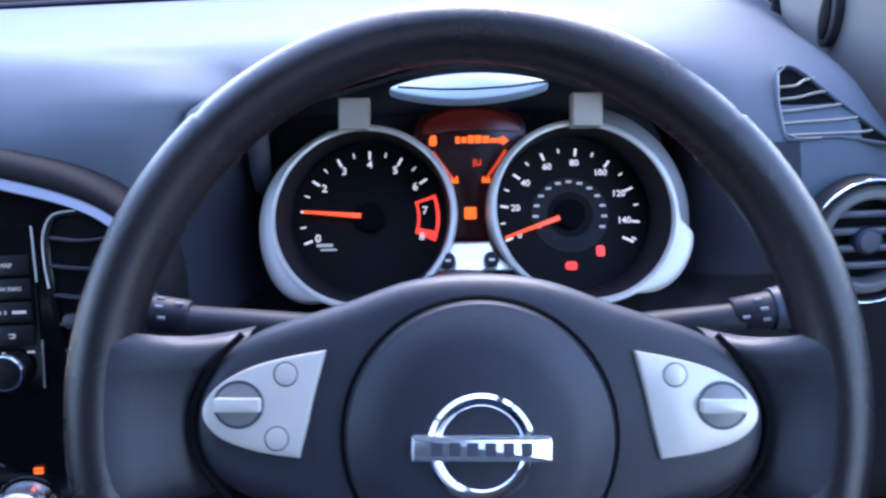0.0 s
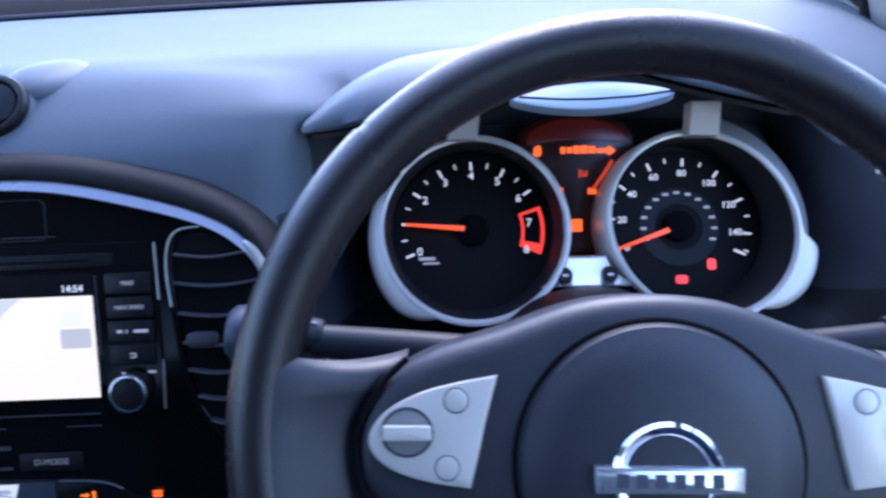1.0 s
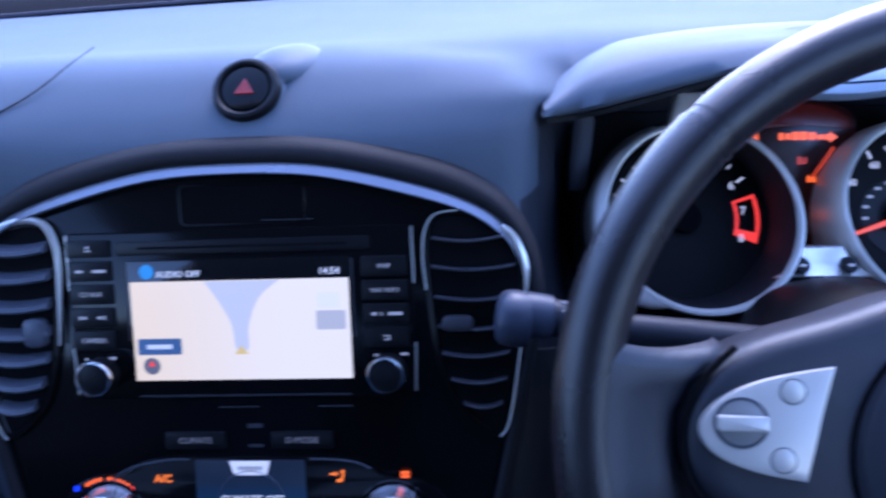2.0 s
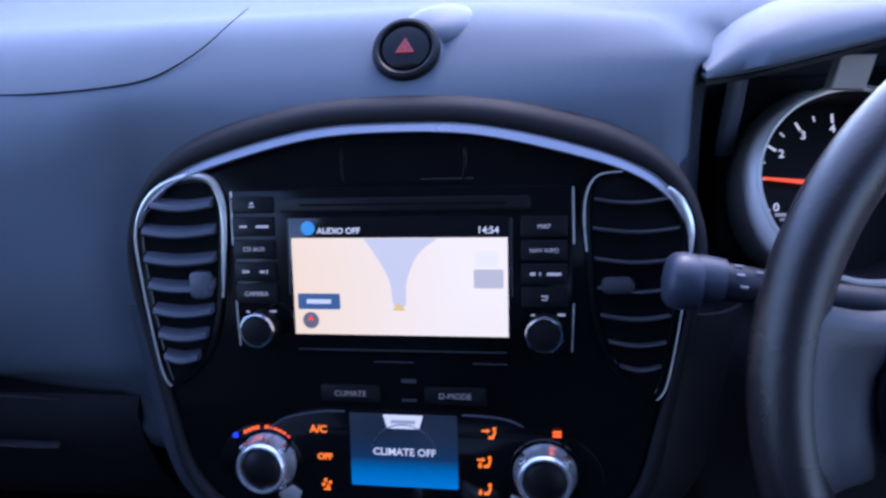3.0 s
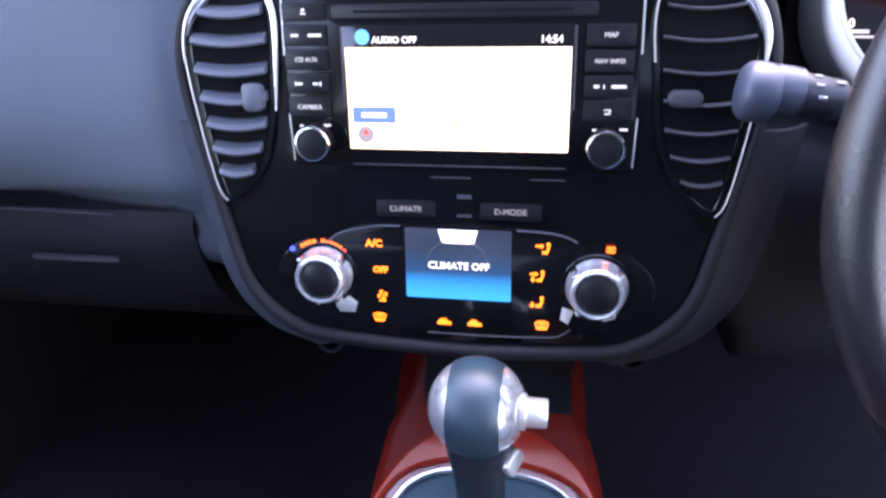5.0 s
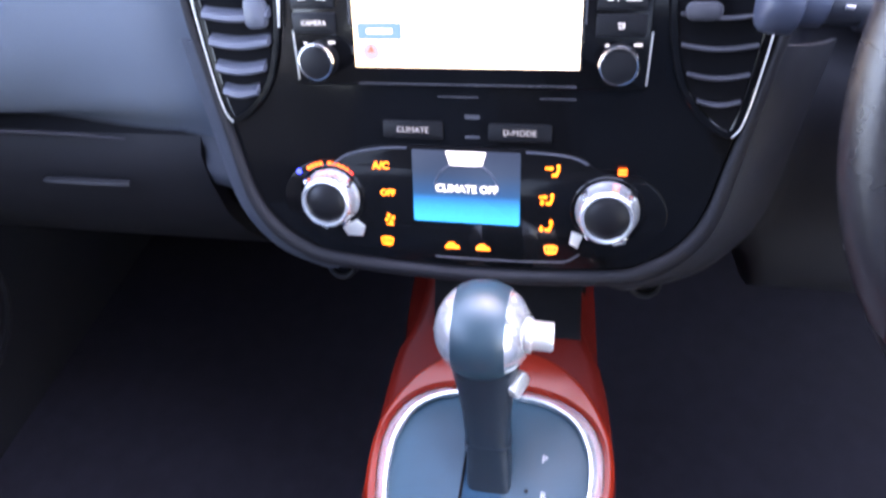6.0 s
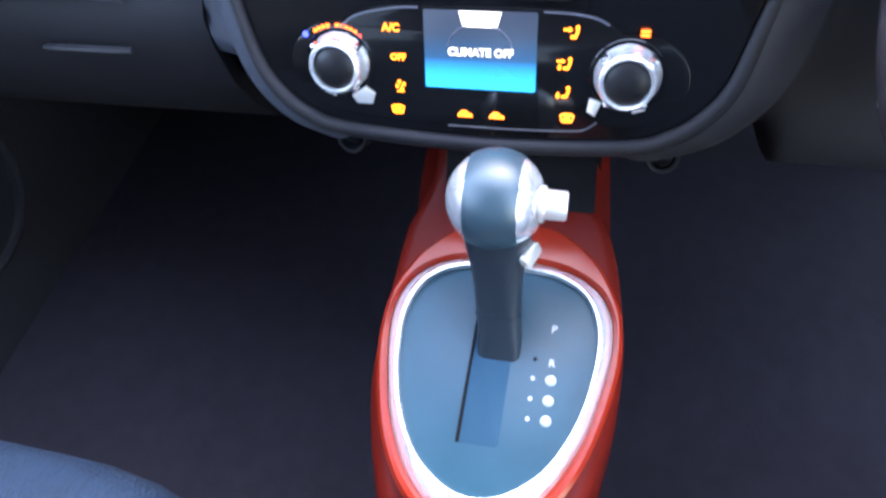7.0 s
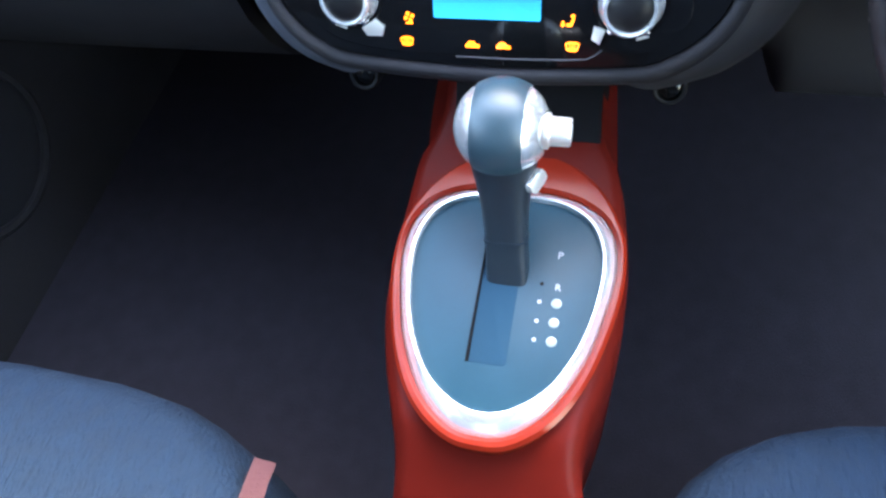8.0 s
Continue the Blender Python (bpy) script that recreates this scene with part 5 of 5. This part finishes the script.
sp = thing("door_speaker", pose(-0.665, 0.02, 0.225, 90, 0, 90), "round dark speaker grille low on the door", "speaker")
part("ring", lathe([(112, -6), (112, 6), (106, 9), (100, 7), (98, 0)], 56, caps=False), DOORDARK, sp)
part("grille", lathe([(98, -4), (98, 2), (60, 6), (0.5, 8)], 56), LOWER, sp)

# ---- centre console ----
SL = 8.9
KX, KY = 0.022, -0.165
KZ = 0.3968
KM = pose(KX, KY, KZ, SL, 0, 0)
con = thing("centre_console", KM, "glossy red centre console with a silver-ringed selector plate", "centre console")
KI = KM.inverted()
stations = [(0.06, 0.010, 0.060, 0.474, 0.070), (0.0, 0.014, 0.063, 0.465, 0.078), (-0.035, 0.016, 0.065, 0.450, 0.084), (-0.065, 0.018, 0.068, 0.420, 0.090), (-0.10, 0.020, 0.074, 0.404, 0.096), (-0.14, 0.022, 0.077, 0.3965, 0.099), (-0.18, 0.022, 0.076, 0.390, 0.098), (-0.22, 0.023, 0.068, 0.384, 0.092), (-0.255, 0.025, 0.058, 0.378, 0.084), (-0.275, 0.028, 0.056, 0.365, 0.078), (-0.30, 0.033, 0.060, 0.345, 0.074), (-0.35, 0.036, 0.064, 0.318, 0.074), (-0.60, 0.036, 0.066, 0.300, 0.075)]
sm = spline([Vector((a, b, c)) for a, b, c, d, e in stations], 4)
sm2 = spline([Vector((d, e, 0)) for a, b, c, d, e in stations], 4)
loops = []
for p, q in zip(sm, sm2):
    y, cx, wt = p
    zt, wb = q.x, wt + 0.012
    neck = min(1.0, max(0.0, (y + 0.075) / 0.03))
    k = 1.0 - 0.24 * neck
    sec = []
    for x, z in ((-wb + 0.006, 0.20), (-wb + 0.002, zt - 0.06), (-wt * k - 0.007, zt - 0.020), (-wt * k - 0.003, zt - 0.006), (-wt * k + 0.006, zt), (-wt * 0.6, zt + 0.0005), (0, zt + 0.0005), (wt * 0.6, zt + 0.0005), (wt * k - 0.009, zt), (wt * k, zt - 0.006), (wt * k + 0.003, zt - 0.020), (wb - 0.008, zt - 0.06), (wb - 0.010, 0.20)):
        sec.append(KI @ Vector((cx + x, y, z)))
    loops.append(sec)
bm = bmesh.new()
rings(bm, loops, True, True, closed=True)
part("body", bm, RED_SHADED, con, "red painted body, darkened for shade", smooth=60)


# Dark sheet laid on the neck in place of a shaded tray recess.
tray_rows = [[KI @ Vector((cx + x, y, z)) for x in (-0.046, -0.02, 0.01, 0.04, 0.056)] for y, cx, z in ((0.05, 0.012, 0.475), (0.0, 0.014, 0.4675), (-0.035, 0.016, 0.4525), (-0.052, 0.017, 0.4370), (-0.064, 0.018, 0.4235))]
part("tray_shade", sheet(tray_rows, 0.003), HOLE, con, "dark sheet in place of the shaded tray recess")


def egg(half):
    return [(p.x, p.y) for p in spline([(x, y, 0) for x, y in mirrored(half)], 5, True)]


plate_o = egg([(0, 59), (30, 57), (50, 47), (60, 30), (62.5, 10), (59.5, -17), (52, -43), (38, -68), (18, -84), (0, -88.5)])
ring_o = egg([(0, 68), (34, 65), (57, 54), (69, 36), (72, 12), (68, -15), (59, -48), (42, -80), (20, -99), (0, -103)])
ridge_o = egg([(0, 99), (30, 93), (55, 74), (70, 50), (77, 27), (76, -8), (64, -55), (46, -88), (22, -107), (0, -111)])
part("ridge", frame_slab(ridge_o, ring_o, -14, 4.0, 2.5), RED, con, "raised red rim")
bm = bmesh.new()
mm = 0.001
mid = [((a[0] + b[0]) / 2, (a[1] + b[1]) / 2) for a, b in zip(ring_o, plate_o)]
near = [(a[0] * 0.25 + b[0] * 0.75, a[1] * 0.25 + b[1] * 0.75) for a, b in zip(ring_o, plate_o)]
rings(bm, [[(x * mm, y * mm, z * mm) for x, y in lp] for lp, z in ((ring_o, -6), (ring_o, -0.6), (inset(ring_o, 0.7), 0.3), (mid, 4.0), (near, 6.4), (inset(plate_o, -1.8), 6.9), (inset(plate_o, -0.7), 6.7), (plate_o, 5.4), (plate_o, -4))], False, False)
part("silver_ring", bm, KNOB, con, "broad satin silver ring")
pl = part("selector_plate", slab(plate_o, -8, 2.0, 0.5), PLATE, con, "blue-grey selector plate")
part("gate_slot", slab(rect(-2.5, -18, 26, 80, 3), 1.6, 2.25, 0.2), TRACK, pl, "dark recessed lever track")
part("slot_edge", slab([(-15.5, 22), (-14, 22), (-13.2, -58), (-15.4, -58)], 1.6, 3.2, 0.4), HOLE, pl)
part("position_letter", words("P", 7, 35, 21, 2.1, bold=0.1), INK, pl)
part("position_letter", words("R", 6.4, 36, -1.5, 2.1, bold=0.1), INK, pl)
for y in (-12.5, -25.5, -38):
    part("position_mark", slab(circle(36.5, y, 3.4, 24), 1.8, 2.6, 0.3), glow("mark_pale", (0.6, 0.68, 0.66), 0.03, (0.15, 0.185, 0.18)) if y == -12.5 else bpy.data.materials["mark_pale"], pl, "pale lit dot")
for y in (0, -12.5, -25.5, -38):
    part("position_lamp", slab(circle(25.5, y, 1.3, 12), 1.8, 2.4), INK if y < 0 else HOLE, pl)

# ---- gear lever ----
lv = thing("gear_lever", pose(0.024, -0.158, 0.398), "gear lever with a silver and black ball knob", "gear lever")
foot, kc = Vector((0, 0, 0)), Vector((-0.0055, 0.043, 0.092))
axis = (kc - foot).normalized()


def at_axis(u):
    return foot + (kc - foot) * u


def stem_ring(u, hw, hd, e=0.55):
    c = at_axis(u)
    side, back = Vector((1, 0, 0)), axis.cross(Vector((1, 0, 0))).normalized()
    ring = []
    for k in range(28):
        a = 2 * math.pi * k / 28
        ring.append(c + side * (hw * math.copysign(abs(math.cos(a)) ** e, math.cos(a))) + back * (hd * math.copysign(abs(math.sin(a)) ** e, math.sin(a))))
    return ring


bm = bmesh.new()
rings(bm, [stem_ring(u, hw, hd, e) for u, hw, hd, e in ((-0.08, 0.0138, 0.0105, 0.4), (0.08, 0.0136, 0.0105, 0.4), (0.16, 0.0132, 0.0105, 0.5), (0.30, 0.0135, 0.011, 0.6), (0.50, 0.0150, 0.0135, 0.75), (0.66, 0.0178, 0.0165, 0.85), (0.85, 0.022, 0.021, 1.0))])
part("stem", bm, STEM, lv, "black grained stem")
bm = bmesh.new()
rings(bm, [stem_ring(u, 0.0141, 0.0112, 0.45) for u in (0.255, 0.275)])
part("stem_collar", bm, STEM, lv)


def ball(r, x0, x1, n=20):
    bm = bmesh.new()
    loops = []
    for i in range(n + 1):
        x = x0 + (x1 - x0) * i / n
        rr = math.sqrt(max(1e-8, r * r - x * x))
        loops.append([kc + Vector((x, rr * math.cos(a), rr * 1.0 * math.sin(a))) for a in [2 * math.pi * j / 32 for j in range(32)]])
    rings(bm, loops)
    return bm


part("knob_band", ball(0.0296, -0.0152, 0.0152), LEVER, lv, "dark grey band over the knob")
part("knob_side", ball(0.0290, -0.0289, -0.0150), KNOB, lv, "silver side of the knob")
part("knob_side", ball(0.0290, 0.0150, 0.0289), KNOB, lv, "silver side of the knob")
bt = bmesh.new()
lathe([(10.5, 0), (10.5, 3), (8.6, 4), (8.4, 14.5), (7.6, 15.5), (0.3, 15.7)], 32, bm=bt)
bt.transform(Matrix.Translation(kc + Vector((0.0255, -0.004, 0.004))) @ pose(0, 0, 0, 0, 90, 0))
part("release_button", bt, SATIN, lv, "silver release button")
bt = bmesh.new()
slab(rect(0, 0, 10, 15, 3), -3, 3, 1, bt)
bt.transform(Matrix.Translation(at_axis(0.68) + Vector((0.020, -0.004, 0.004))) @ pose(0, 0, 0, 25, 70, 0))
part("clip", bt, SATIN, lv, "small chrome clip")

# ---- seats ----
def seat(cx, y0, label, stripes=(-1, 1)):
    s = thing("car_seat", pose(cx, y0, 0.03), label, "car seat", "front seats")

    def cushion(hw, y_back, z0, z1, y_front, n=36):
        bm = bmesh.new()
        loops = []
        for z, k in ((z0, 0.94), (z0 + 0.05, 1.0), (z1 - 0.05, 1.0), (z1 - 0.02, 0.975), (z1 - 0.005, 0.93), (z1, 0.86), (z1 + 0.004, 0.6), (z1 + 0.002, 0.3)):
            lp = []
            for i in range(n):
                a = 2 * math.pi * i / n
                c, q = math.cos(a), math.sin(a)
                e = 0.62
                x = hw * math.copysign(abs(c) ** e, c)
                y = (y_front if q > 0 else -y_back) * abs(q) ** e
                lp.append((x * k, y * k, z))
            loops.append(lp)
        rings(bm, loops)
        return bm
    part("cushion", cushion(0.255, 0.33, 0.08, 0.315, 0.25), SEAT, s, "blue-grey woven cloth cushion")
    for sg in stripes:
        stripe = sheet([[(sg * (0.214 + 0.011 * j * (1.0 - 0.35 * min(1.0, max(0.0, (y - 0.09) / 0.10)))), y, 0.3068 - 0.003 * j - 0.35 * max(0, y - 0.13) ** 1.6) for j in range(3)] for y in [-0.25 + 0.04 * i for i in range(12)] + [0.205]], 0.012)
        part("side_stripe", stripe, SEAT_RED, s, "red cloth stripe")
    back = cushion(0.25, 0.09, 0.0, 0.62, 0.07)
    back.transform(pose(0, -0.38, 0.25, 18, 0, 0))
    part("backrest", back, SEAT, s, "woven cloth backrest")
    part("base", world_box(bmesh.new(), -0.22, 0.22, -0.30, 0.18, 0.0, 0.09), LOWER, s)


seat(-0.350, -0.497, "blue-grey woven cloth passenger seat with red stripes")
seat(0.372, -0.437, "blue-grey woven cloth driver seat with a red stripe", (1,))
